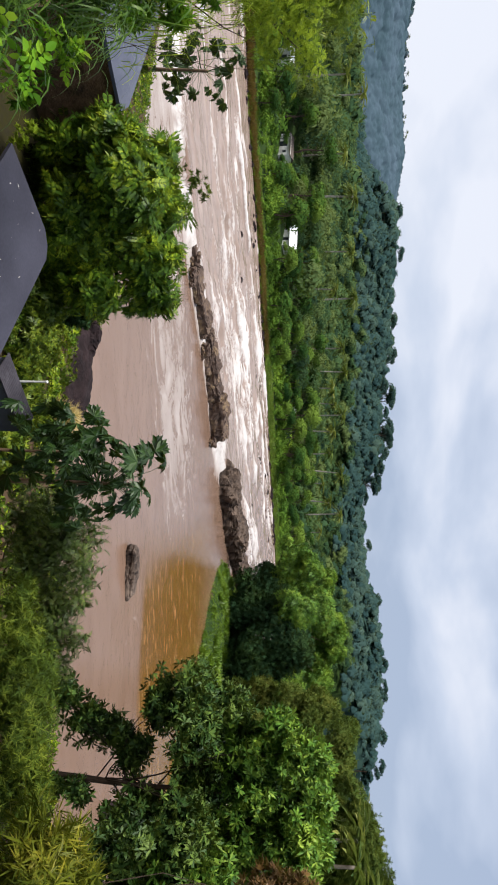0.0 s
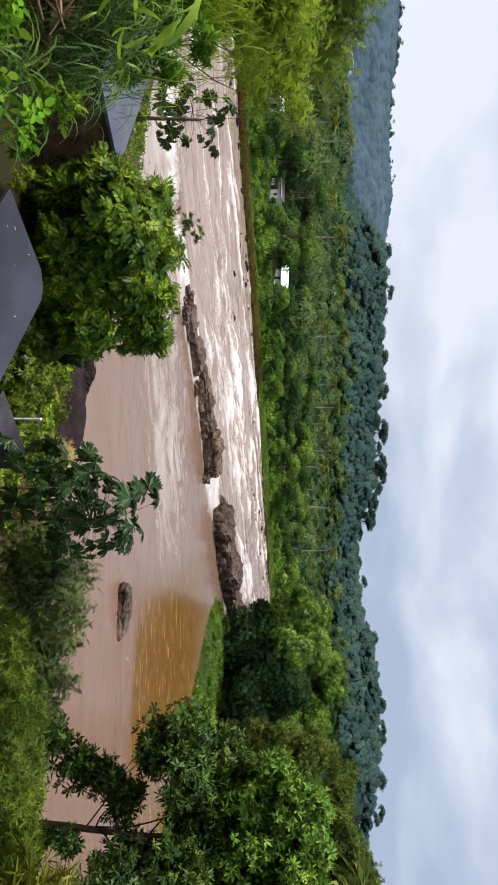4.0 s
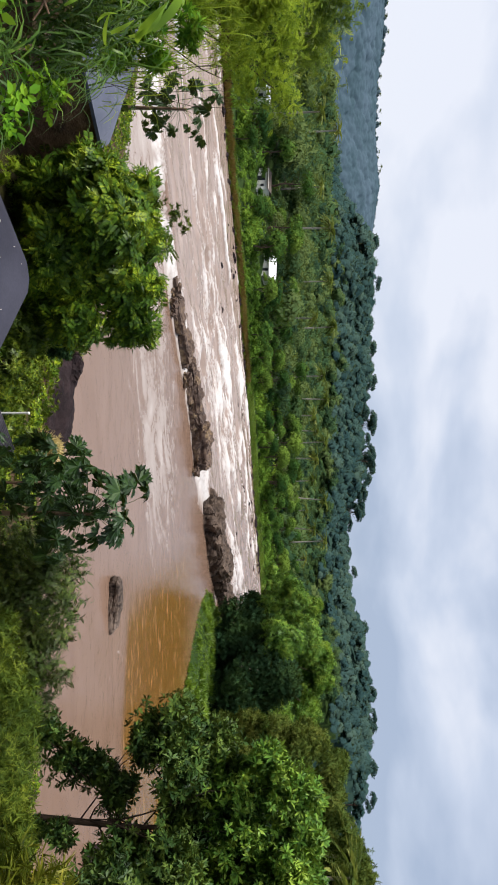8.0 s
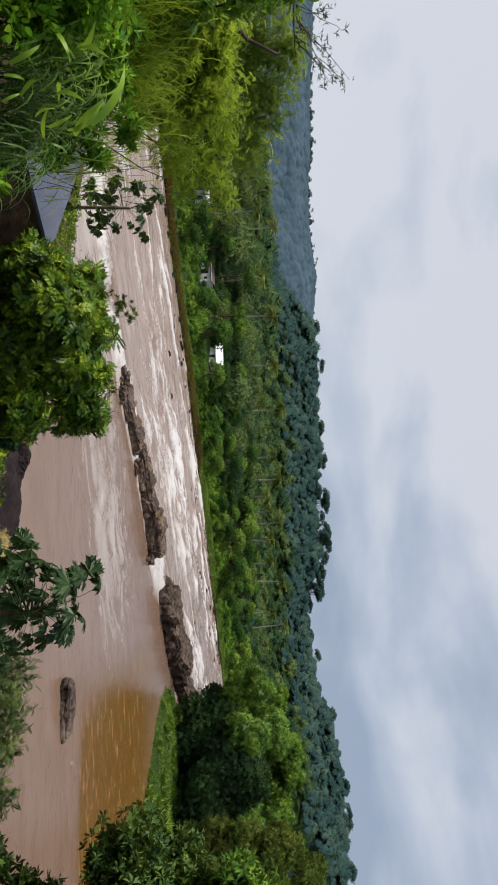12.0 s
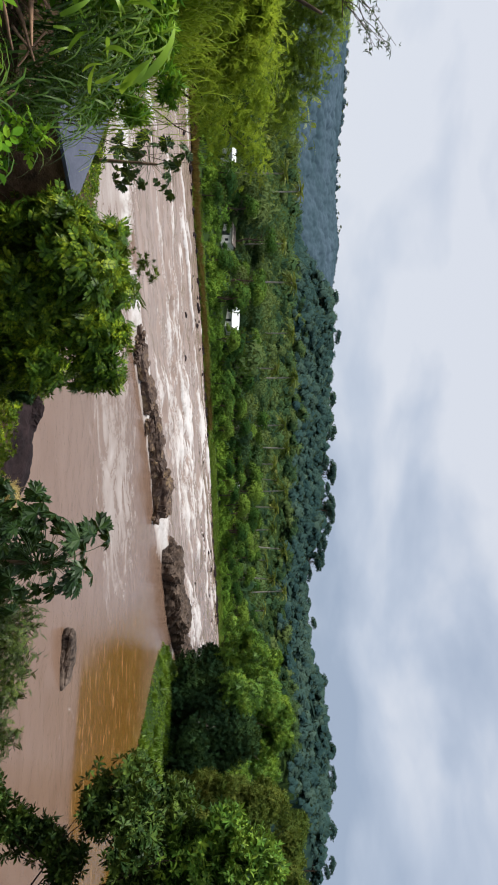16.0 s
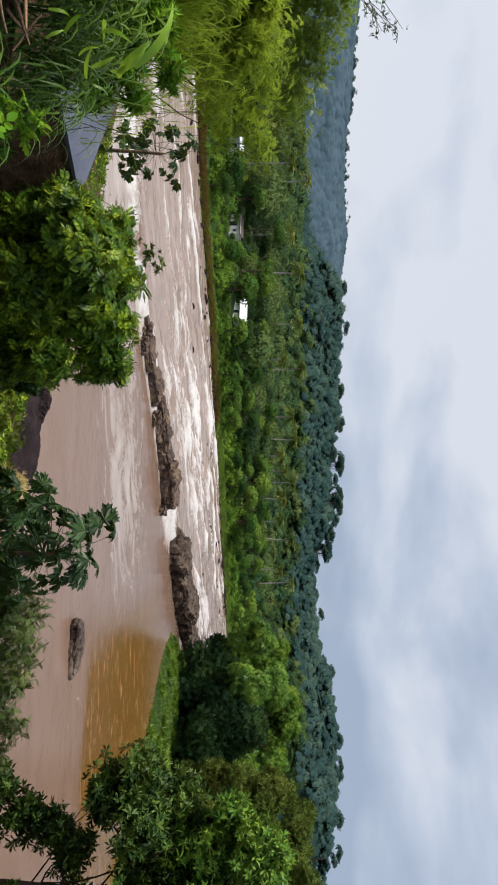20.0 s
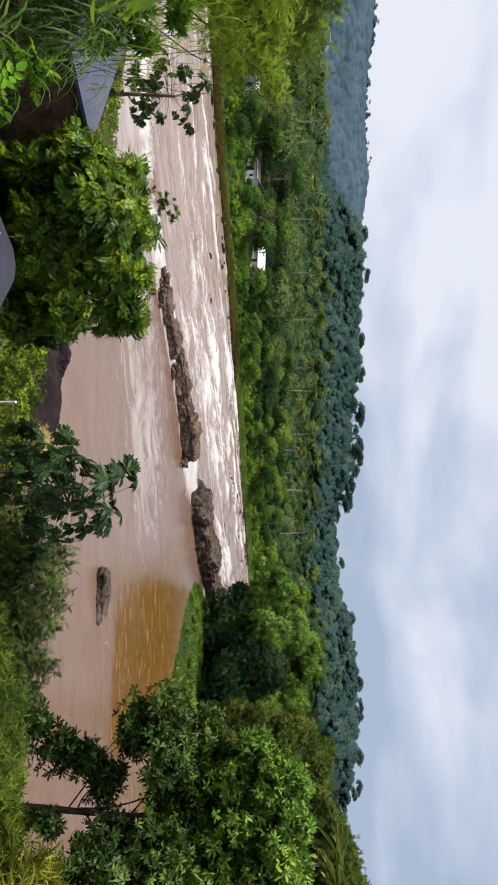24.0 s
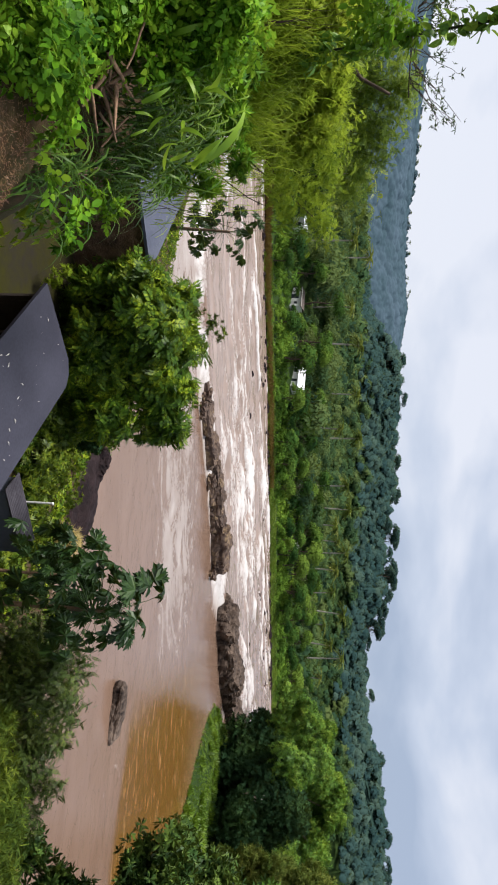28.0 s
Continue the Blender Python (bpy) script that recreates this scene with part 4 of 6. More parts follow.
# brown reeds in a band at the water's edge
t = r.uniform(0, 1, 2600)
fx = -84 + 62 * t
fy = np.interp(fx, [p[0] for p in FAR_SHORE], [p[1] for p in FAR_SHORE]) + r.uniform(-0.3, 2.0, 2600)
a = r.uniform(0, 6.28, 2600)
v, f = scatter(*rosette(8, 0.35, 22, SLIM, 1.0), np.stack([fx, fy, land(fx, fy) - 0.1], -1),
               turns(np.stack([0.2 * np.cos(a), 0.2 * np.sin(a), 1 + 0 * a], -1), np.stack([np.cos(a), np.sin(a), 0 * a], -1)), r.uniform(0.7, 1.5, 2600))
tagged(part("reeds", mesh_of("reeds", v, f), leaf_mat("brown_reed", (0.1, 0.052, 0.016), (0.18, 0.1, 0.03), (0.22, 0.17, 0.045), 0.1)), "brown reeds at the water's edge below the far bank", "reeds", kind="stuff")

# fresh grass along the far shore
t = r.uniform(0, 1, 6000)
fx = -60 + 160 * t
fy = np.interp(fx, [p[0] for p in FAR_SHORE], [p[1] for p in FAR_SHORE]) + r.uniform(-0.6, 5.0, 6000)
a = r.uniform(0, 6.28, 6000)
v, f = scatter(*rosette(9, 0.6, 23, SLIM, 0.9), np.stack([fx, fy, land(fx, fy) - 0.1], -1),
               turns(np.stack([0.3 * np.cos(a), 0.3 * np.sin(a), 1 + 0 * a], -1), np.stack([np.cos(a), np.sin(a), 0 * a], -1)), r.uniform(0.5, 1.2, 6000))
tagged(part("shore_grass", mesh_of("shore_grass", v, f), leaf_mat("shore_grass_blade", (0.05, 0.09, 0.012), (0.11, 0.19, 0.02), (0.22, 0.31, 0.035), 0.12)), "bright green grass fringing the far shore", "grass", kind="stuff")

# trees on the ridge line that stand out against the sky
sky_kinds = [far_tree("ridge_tree", 330 + k, h, rad, 700, LEAF_RIDGE_HAZED, "tall dark tree on the ridge, tinted for haze, against the sky", Matrix.Identity(4), "trees on the ridge line", size=0.2, flat=fl, lumps=6)
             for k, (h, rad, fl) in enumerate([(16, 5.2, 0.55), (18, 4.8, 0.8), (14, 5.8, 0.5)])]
r = np.random.default_rng(19)
for k in range(66):
    az = [-19, -12, -8, -5, -3.5, -2, 0, 1.5, 3, 5, 9, 14, 20, 27][k % 14] + r.normal(0, 1.3)
    dist = r.uniform(405, 432)
    x, y = polar(az, dist)
    m = pose(x, y, float(land(x, y)) - (1.2 if -5 < az < 4 else 4.4), 0, 0, r.uniform(0, 360))
    g = r.uniform(0.85, 1.25)
    if k < 3:
        sky_kinds[k].matrix_basis = m
    else:
        sky_ob = copy_thing(sky_kinds[k % 3], m)
        sky_ob.scale = (g, g, g)


# slender palms along the crest of the far hill
r = np.random.default_rng(23)
for k in range(48):
    x, y = polar(-42 + 0.34 * k + r.uniform(-0.3, 0.3), r.uniform(835, 875))
    g = r.uniform(0.65, 0.95)
    hill_ob = copy_thing(palm_kinds[k % 3], pose(x, y, float(land(x, y)) - 3.4, 0, 0, r.uniform(0, 360)))
    hill_ob.scale = (g, g, g)
    tagged(hill_ob, "slender palm on the crest of the far hill", "palm tree", "palms on the far hill")


# ---------------------------------------------------------------- houses on the far bank
def box(bm, x0, x1, y0, y1, z0, z1):
    v = [bm.verts.new((x, y, z)) for z in (z0, z1) for x, y in ((x0, y0), (x1, y0), (x1, y1), (x0, y1))]
    for q in ((3, 2, 1, 0), (4, 5, 6, 7), (0, 1, 5, 4), (1, 2, 6, 5), (2, 3, 7, 6), (3, 0, 4, 7)):
        bm.faces.new([v[i] for i in q])
    return bm


def slab(pts, thick):
    """A flat piece with thickness, from its outline."""
    bm = bmesh.new()
    f = bm.faces.new([bm.verts.new(p) for p in pts])
    got = bmesh.ops.extrude_face_region(bm, geom=[f])
    bmesh.ops.translate(bm, vec=(0, 0, -thick), verts=[g for g in got["geom"] if isinstance(g, bmesh.types.BMVert)])
    bmesh.ops.recalc_face_normals(bm, faces=bm.faces)
    return bm


def cottage(m, label, width, depth, wall_h, rise, roof_mat, openings, over=0.7):
    """A low house with a two-sided roof whose long side faces the river (-y)."""
    h = thing("cottage", m, label, "house")
    a, b = width / 2, depth / 2
    part("wall", box(bmesh.new(), -a, a, -b, b, -0.8, wall_h), WHITE_WALL, h, "whitewashed wall")
    e = over
    part("roof", slab([(-a - e, -b - e, wall_h - 0.2), (a + e, -b - e, wall_h - 0.2), (a + e * 0.6, 0, wall_h + rise), (-a - e * 0.6, 0, wall_h + rise)], 0.1), roof_mat, h)
    part("roof", slab([(a + e, b + e, wall_h - 0.2), (-a - e, b + e, wall_h - 0.2), (-a - e * 0.6, 0, wall_h + rise), (a + e * 0.6, 0, wall_h + rise)], 0.1), roof_mat, h)
    for x0, x1, z0, z1, kind in openings:
        w = part(kind, box(bmesh.new(), x0, x1, -b - 0.05, -b + 0.1, z0, z1), DARK_GLASS, h)
        if kind == "window":
            part("sill", box(bmesh.new(), x0 - 0.08, x1 + 0.08, -b - 0.16, -b + 0.04, z0 - 0.1, z0), WHITE_WALL, w)
    return h


x, y = polar(-18.5, 166)
cottage(pose(x, y, 3.6, 0, 0, -14), "white cottage with a broad white sheet-metal roof among trees", 6.2, 4.4, 2.5, 1.6, WHITE_SHEET,
        [(-2.0, -1.2, 1.1, 2.0, "window"), (0.9, 1.7, 0, 2.0, "door")], 0.35)
x, y = polar(-25.7, 154)
cottage(pose(x, y, 3.7, 0, 0, -6), "whitewashed house under a dark tiled roof", 5.0, 4, 2.9, 0.55, TILE_ROOF,
        [(-0.7, 0.4, 0, 2.1, "door"), (1.3, 1.9, 1.0, 1.8, "window")], 0.3)
x, y = polar(-32.3, 148)
cottage(pose(x, y, 4.2, 0, 0, 28), "small white hut half hidden by trees", 3.0, 3, 2.7, 0.6, WHITE_SHEET, [(-0.4, 0.4, 0, 1.8, "door")], 0.3)
x, y = polar(-3.2, 190)
cottage(pose(x, y, 5.5, 0, 0, 30), "tiny white shed among trees", 1.6, 2, 1.7, 0.4, WHITE_SHEET, [(-0.3, 0.3, 0, 1.5, "door")], 0.2)

# ---------------------------------------------------------------- plants near by
THIN = ([(0, 0, 0), (0.045, 0.35, 0.05), (0, 1, -0.22), (-0.045, 0.35, 0.05)], [(0, 1, 2, 3)])
LOBE = ([(0, 0, 0), (0.24, 0.5, 0.05), (0, 1, -0.08), (-0.24, 0.5, 0.05)], [(0, 1, 2, 3)])
OBOVATE = ([(0, 0, 0), (0.15, 0.62, 0.04), (0, 1, -0.1), (-0.15, 0.62, 0.04)], [(0, 1, 2, 3)])
TWIG_OBOVATE = rosette(8, 0.85, 6, OBOVATE, 0.45)
TWIG_FAR = rosette(9, 0.9, 9, SLIM, 0.3)
TWIG_THIN = rosette(9, 0.7, 4, THIN, 0.5)
SPRAY = pinnate(6, 0.48, 0.2, 0.19)
PINNATE_FINE = pinnate(7, 0.24, 0.25)
TWIG_SLIM = rosette(11, 0.75, 3, SLIM, 0.6)
HEART = ([(0, 0, 0), (0.2, 0.02, 0.05), (0.33, 0.22, 0.09), (0.3, 0.5, 0.08), (0.15, 0.8, 0.02), (0, 1, -0.1), (-0.15, 0.8, 0.02), (-0.3, 0.5, 0.08), (-0.33, 0.22, 0.09), (-0.2, 0.02, 0.05), (0, 0.3, 0.0), (0, 0.65, -0.02)],
         [(0, 1, 2, 10), (10, 2, 3, 11), (11, 3, 4, 5), (11, 5, 6, 7), (10, 11, 7, 8), (0, 10, 8, 9)])
sprig_r = np.random.default_rng(7)
sprig_y = np.array([0.0, 0.12, 0.3, 0.42, 0.6, 0.7, 0.85])
sprig_side = np.array([-1, 1, -1, 1, -1, 1, 0])
TWIG_WEED = scatter(*OVAL, np.stack([0 * sprig_y, sprig_y, -0.12 * sprig_y**2], -1), turns(np.stack([sprig_side * 0.9, 0.55 + 0 * sprig_y, sprig_r.normal(0, 0.3, 7)], -1), np.stack([sprig_r.normal(0, 0.35, 7), sprig_r.normal(0, 0.35, 7), 1 + 0 * sprig_y], -1)), sprig_r.uniform(0.38, 0.6, 7))


def lump_leaves(lumps, base, density, template, size, seed, droop=0.25, shell=(0.55, 1.08), up_only=False, vary=(0.7, 1.25), sub=0, ruffle=0.3):
    """Sprays over the outside of a set of lumps, pointing outwards and down a little."""
    r = np.random.default_rng(seed)
    L = np.array(lumps, float)
    L[:, :3] -= np.array(base)
    if sub:
        q = r.normal(0, 1, (len(L) * sub, 3))
        q /= np.linalg.norm(q, axis=1, keepdims=True)
        q[:, 2] = np.where(q[:, 2] < -0.5, -q[:, 2], q[:, 2])
        B = np.repeat(L, sub, 0)
        B[:, :3] += q * B[:, 3:] * 0.62
        B[:, 3] *= r.uniform(0.32, 0.52, len(B))
        L[:, 3] *= 0.8
        L = np.vstack([L, B])
    n = np.maximum(6, (density * L[:, 3] ** 2)).astype(int)
    k = np.repeat(np.arange(len(L)), n)
    w = r.normal(0, 1, (len(k), 3))
    w /= np.linalg.norm(w, axis=1, keepdims=True)
    w[:, 2] = np.where(w[:, 2] < -0.55, -w[:, 2], w[:, 2])
    if up_only:
        w[:, 2] = np.abs(w[:, 2])
    lumpy = 0.82 + 0.36 * vnoise(w[:, 0] * 3 + k, w[:, 1] * 3 + 2 * w[:, 2], seed)
    p = L[k, :3] + w * (L[k, 3] * r.uniform(*shell, len(k)) * lumpy)[:, None]
    tang = np.cross(w, r.normal(0, 1, w.shape))
    tang /= np.linalg.norm(tang, axis=1, keepdims=True) + 1e-9
    ways = 0.8 * tang + 0.5 * w + r.normal(0, 0.3, w.shape) + (0, 0, -droop)
    v, f = scatter(*template, p, turns(ways, w + (0, 0, 0.5), r.normal(0, 0.4, len(k))), size * r.uniform(*vary, len(k)))
    whole = p - (np.array(lumps, float)[:, :3] - np.array(base)).mean(0)
    n = 0.7 * w + 0.35 * whole / np.linalg.norm(whole, axis=1, keepdims=True) + (0, 0, 0.2) + r.normal(0, ruffle, p.shape)
    return v, f, np.repeat(n, len(template[0]), 0)


def limbs_to(lumps, base, foot, trunk_r, seed, trunk_top=None, sides=6, fork=0.45, thin=0.3, wobble=0.05):
    """A trunk from the foot, and a limb to each lump."""
    L = np.array(lumps, float)[:, :3] - np.array(base)
    foot = np.array(foot, float) - np.array(base)
    top = np.array(trunk_top, float) - np.array(base) if trunk_top is not None else foot + (L.mean(0) - foot) * 0.6
    pieces = [limb(foot - (0, 0, 0.4), top, trunk_r, trunk_r * 0.5, seed, 9, wobble, 9)]
    for k, c in enumerate(L):
        t = fork + (1 - fork) * ((k * 0.37) % 1)
        a = foot + (top - foot) * t
        pieces.append(limb(a, c, trunk_r * thin, trunk_r * 0.07, seed + k + 1, 6, 0.1, sides))
    return join(*pieces)


def lump_tree(name, lumps, foot, material, label, category, density, template, size, seed, trunk_r=0.08, bark=None, trunk_top=None, **kw):
    """A tree or bush whose crown fills the given lumps."""
    ob = thing(name, pose(*foot), label, category)
    v, f = limbs_to(lumps, foot, foot, trunk_r, seed, trunk_top)
    part("trunk", mesh_of("trunk", v, f, True), bark or BARK, ob)
    part("crown", puffed("crown", *lump_leaves(lumps, foot, density, template, size, seed, **kw)), material, ob)
    return ob


def on_land(x, y, dz=0.0):
    return (x, y, float(land(x, y)) + dz)


# lumps of the crowns: x, y, z, radius
BUSH_LUMPS = [(-7.58, 15.42, 7.54, 0.95), (-6.15, 15.40, 7.51, 1.26), (-7.29, 14.76, 8.84, 0.82), (-6.35, 14.88, 9.19, 1.18), (-7.28, 15.72, 9.59, 0.71), (-6.29, 16.25, 9.71, 0.71), (-5.40, 16.31, 8.77, 1.18), (-5.00, 16.52, 9.51, 0.79), (-5.10, 16.30, 7.49, 1.26), (-4.41, 16.98, 8.83, 0.87), (-4.05, 16.81, 9.38, 0.63), (-3.91, 15.91, 7.84, 0.87), (-7.15, 15.87, 6.65, 0.79), (-5.30, 15.48, 7.03, 0.95), (-4.28, 16.78, 6.66, 0.95), (-7.40, 15.04, 7.09, 0.50)]
CREEPER_LUMPS = [(-6.33, 22.25, 3.46, 0.64), (-2.93, 22.59, 3.05, 0.68), (-1.60, 22.52, 2.55, 0.64), (-0.54, 22.67, 3.77, 0.47), (-2.54, 23.15, 1.85, 0.64), (-5.15, 22.74, 4.52, 0.53), (-5.51, 22.43, 3.06, 0.64), (-4.72, 22.80, 3.59, 0.85), (-4.04, 22.69, 2.97, 0.75), (-3.66, 23.05, 3.51, 0.53), (-2.77, 23.08, 2.59, 0.53), (-2.04, 22.45, 3.37, 0.64), (-1.22, 23.30, 2.99, 0.64), (-4.39, 22.21, 4.20, 0.53), (-3.84, 22.86, 2.20, 0.53), (-1.32, 22.74, 3.94, 0.47)]
DARK_CREEPER_LUMPS = [(-3.75, 19.03, 4.16, 0.62), (-2.97, 18.78, 4.12, 0.53), (-4.64, 18.86, 4.51, 0.62), (-4.68, 17.98, 5.95, 0.71), (-4.13, 18.64, 6.05, 0.56), (-4.09, 18.44, 5.20, 0.62), (-3.89, 18.77, 6.46, 0.39)]
THIN_LUMPS = [(-7.35, 17.14, 10.36, 0.34), (-7.05, 17.20, 10.63, 0.21), (-7.50, 16.92, 10.24, 0.26)]
SHADE_LUMPS = [(1.97, 16.06, 6.00, 0.89), (2.77, 15.41, 6.66, 1.04), (2.27, 15.24, 7.34, 0.89), (3.25, 15.14, 7.87, 0.74), (4.10, 15.95, 6.44, 1.04), (4.32, 15.82, 7.38, 0.67), (5.13, 15.30, 6.47, 0.89), (5.12, 15.42, 7.19, 0.74), (2.71, 15.80, 7.82, 0.52), (5.33, 15.28, 7.94, 0.30), (5.90, 15.13, 7.34, 0.52), (3.03, 15.06, 6.22, 0.89)]
SHRUB_LUMPS = [(4.30, 12.42, 7.64, 0.72), (4.88, 11.79, 8.10, 0.72), (5.36, 11.40, 8.49, 0.60), (5.69, 11.13, 8.29, 0.72), (6.48, 11.59, 8.19, 0.60), (7.11, 11.35, 8.39, 0.66), (4.78, 12.18, 8.27, 0.54), (3.54, 12.72, 7.40, 0.60), (5.52, 11.83, 7.25, 0.84), (7.07, 11.53, 7.47, 0.84)]
DRY_LUMPS = [(6.31, 9.12, 9.69, 0.46), (6.22, 8.94, 10.32, 0.33), (6.38, 8.50, 9.91, 0.56), (6.38, 8.61, 10.25, 0.41), (7.13, 8.80, 9.61, 0.71), (6.71, 8.95, 10.60, 0.31)]
BROAD_LOW_LUMPS = [(9.63, 22.22, 8.62, 1.11), (8.84, 22.00, 9.71, 0.89), (9.59, 21.55, 8.27, 0.62), (10.00, 20.96, 9.85, 1.11), (9.93, 22.34, 10.94, 1.00), (10.74, 21.98, 6.35, 0.78), (11.03, 21.46, 7.50, 0.85), (10.38, 21.95, 5.48, 0.85), (9.64, 22.03, 4.55, 0.78), (12.83, 21.10, 7.76, 1.11), (12.51, 21.19, 9.77, 1.34), (13.05, 19.00, 7.87, 1.34), (14.90, 19.83, 8.02, 1.56), (12.13, 20.29, 6.00, 0.53), (12.30, 20.78, 4.97, 0.45), (13.05, 19.27, 9.64, 1.56)]
BROAD_HIGH_LUMPS = [(11.16, 21.57, 11.49, 1.45), (10.33, 21.29, 12.70, 1.00), (10.48, 20.94, 13.50, 0.89), (10.79, 20.92, 14.27, 0.67), (12.75, 21.22, 11.58, 1.67), (12.47, 21.36, 13.44, 1.22), (12.23, 20.76, 14.31, 0.62), (14.02, 20.15, 11.37, 1.67), (13.38, 20.03, 13.24, 1.34), (13.41, 20.49, 14.16, 0.78), (15.09, 19.70, 10.54, 1.78), (14.39, 17.39, 10.14, 2.00), (16.11, 19.16, 12.11, 2.00)]
SPIT_DARK_LUMPS = [(24.62, 96.06, 3.96, 5.91), (29.14, 91.36, 8.00, 6.36), (32.73, 88.86, 4.14, 5.00), (25.70, 91.62, 10.43, 4.09), (21.89, 97.00, 9.19, 3.18), (17.94, 97.88, 10.84, 2.55), (19.78, 96.41, 13.16, 2.73), (15.81, 97.17, 9.47, 1.36), (29.46, 93.74, 0.82, 4.09), (35.92, 93.93, 9.73, 4.09), (20.62, 96.74, 6.48, 2.00), (26.23, 92.06, 3.15, 3.18), (34.01, 94.15, 7.05, 4.09)]
SPIT_LIGHT_LUMPS = [(23.34, 104.95, 15.52, 2.58), (33.39, 100.83, 17.58, 2.38), (38.37, 97.77, 14.96, 2.98), (27.01, 100.32, 13.75, 4.47), (31.19, 103.99, 16.19, 3.47), (34.86, 104.28, 12.48, 4.96), (24.97, 104.67, 10.77, 3.97), (36.75, 101.89, 14.45, 3.97), (29.38, 103.01, 18.00, 1.79), (32.66, 105.81, 8.98, 5.96)]
SPIT_OLIVE_LUMPS = [(31.97, 74.13, 7.97, 3.71), (32.06, 71.95, 12.17, 3.71), (30.83, 71.80, 14.45, 2.82), (33.48, 69.80, 6.46, 3.71), (31.84, 74.85, 4.40, 2.97)]
SPIT_BACK_LUMPS = [(40.51, 78.85, 17.18, 3.27), (36.86, 78.86, 17.80, 2.86), (42.85, 74.39, 18.46, 3.27), (45.49, 72.33, 19.74, 3.67), (50.10, 75.02, 18.00, 4.90), (51.43, 74.38, 20.69, 4.08), (51.29, 72.43, 15.31, 4.90), (45.06, 77.47, 13.73, 4.90), (47.34, 74.55, 15.20, 4.90)]
RUSTY_LUMPS = [(11.30, 15.41, 13.01, 0.53), (11.20, 15.12, 13.59, 0.56), (11.20, 14.95, 12.63, 0.49), (11.07, 15.11, 14.01, 0.39), (11.80, 15.30, 13.18, 0.71)]
LIME_LUMPS = [(-7.68, 7.30, 12.89, 0.73), (-7.06, 7.37, 13.26, 0.73), (-7.21, 6.88, 13.57, 0.73), (-6.43, 7.63, 13.45, 0.68), (-6.50, 8.46, 13.61, 0.49), (-7.24, 8.09, 13.04, 0.68), (-8.00, 6.84, 13.22, 0.49), (-7.93, 7.15, 12.64, 0.68), (-7.16, 7.66, 12.56, 0.58), (-6.94, 8.22, 12.61, 0.49), (-7.68, 7.47, 12.46, 0.58), (-6.71, 7.60, 12.35, 0.44), (-6.58, 8.41, 12.89, 0.44), (-5.86, 8.26, 13.12, 0.49), (-5.99, 8.74, 13.45, 0.44), (-5.54, 8.67, 13.66, 0.34), (-6.19, 8.58, 12.72, 0.24), (-5.71, 8.77, 13.10, 0.24)]
TALL_LUMPS = [(-8.04, 8.31, 14.07, 0.64), (-7.74, 8.93, 13.92, 0.64), (-7.93, 8.55, 14.40, 0.53), (-7.39, 8.54, 14.60, 0.38), (-7.06, 8.84, 14.23, 0.48), (-8.30, 8.26, 14.59, 0.48), (-8.01, 7.47, 14.19, 0.69), (-8.91, 7.53, 13.99, 0.48), (-6.74, 9.50, 13.89, 0.45), (-6.76, 9.22, 14.16, 0.43), (-7.17, 8.79, 14.40, 0.37), (-7.74, 8.24, 14.69, 0.45), (-7.49, 8.48, 14.81, 0.38), (-7.27, 8.81, 14.67, 0.34), (-7.01, 9.06, 14.52, 0.34)]
SPARSE_LUMPS = [(-6.66, 10.22, 14.01, 0.47), (-6.12, 10.12, 13.62, 0.40), (-6.79, 9.91, 14.30, 0.40), (-6.42, 10.23, 13.18, 0.31), (-7.22, 9.70, 13.87, 0.45), (-7.20, 9.82, 14.38, 0.38), (-6.88, 10.03, 13.58, 0.40)]
YELLOW_LUMPS = [(-7.07, 13.68, 6.85, 0.22), (-7.33, 13.74, 7.04, 0.17), (-6.95, 13.76, 6.66, 0.14)]
FRESH_LUMPS = [(-5.60, 5.06, 13.15, 0.34), (-5.62, 5.34, 13.30, 0.36), (-5.73, 5.22, 13.54, 0.34), (-5.56, 5.54, 13.48, 0.34), (-5.38, 5.58, 13.24, 0.30), (-5.68, 5.56, 13.69, 0.30), (-5.48, 5.34, 13.04, 0.30), (-5.33, 5.63, 12.96, 0.28), (-5.81, 5.27, 13.77, 0.30), (-5.45, 5.93, 13.41, 0.26), (-5.89, 6.93, 12.81, 0.39), (-5.81, 7.13, 13.07, 0.35), (-6.34, 7.12, 13.18, 0.47), (-5.89, 7.28, 13.41, 0.35), (-6.17, 6.61, 12.88, 0.47), (-6.09, 7.00, 13.57, 0.47), (-6.56, 6.59, 13.27, 0.52), (-5.74, 7.22, 12.67, 0.22), (-6.59, 6.84, 13.61, 0.52), (-6.60, 6.17, 13.76, 0.52), (-6.81, 6.23, 13.26, 0.52)]
VINE_LUMPS = [(-5.13, 4.75, 14.14, 0.22), (-4.97, 4.77, 14.25, 0.19), (-5.04, 4.56, 14.20, 0.23), (-5.02, 4.64, 14.44, 0.17), (-5.36, 4.60, 14.25, 0.26)]
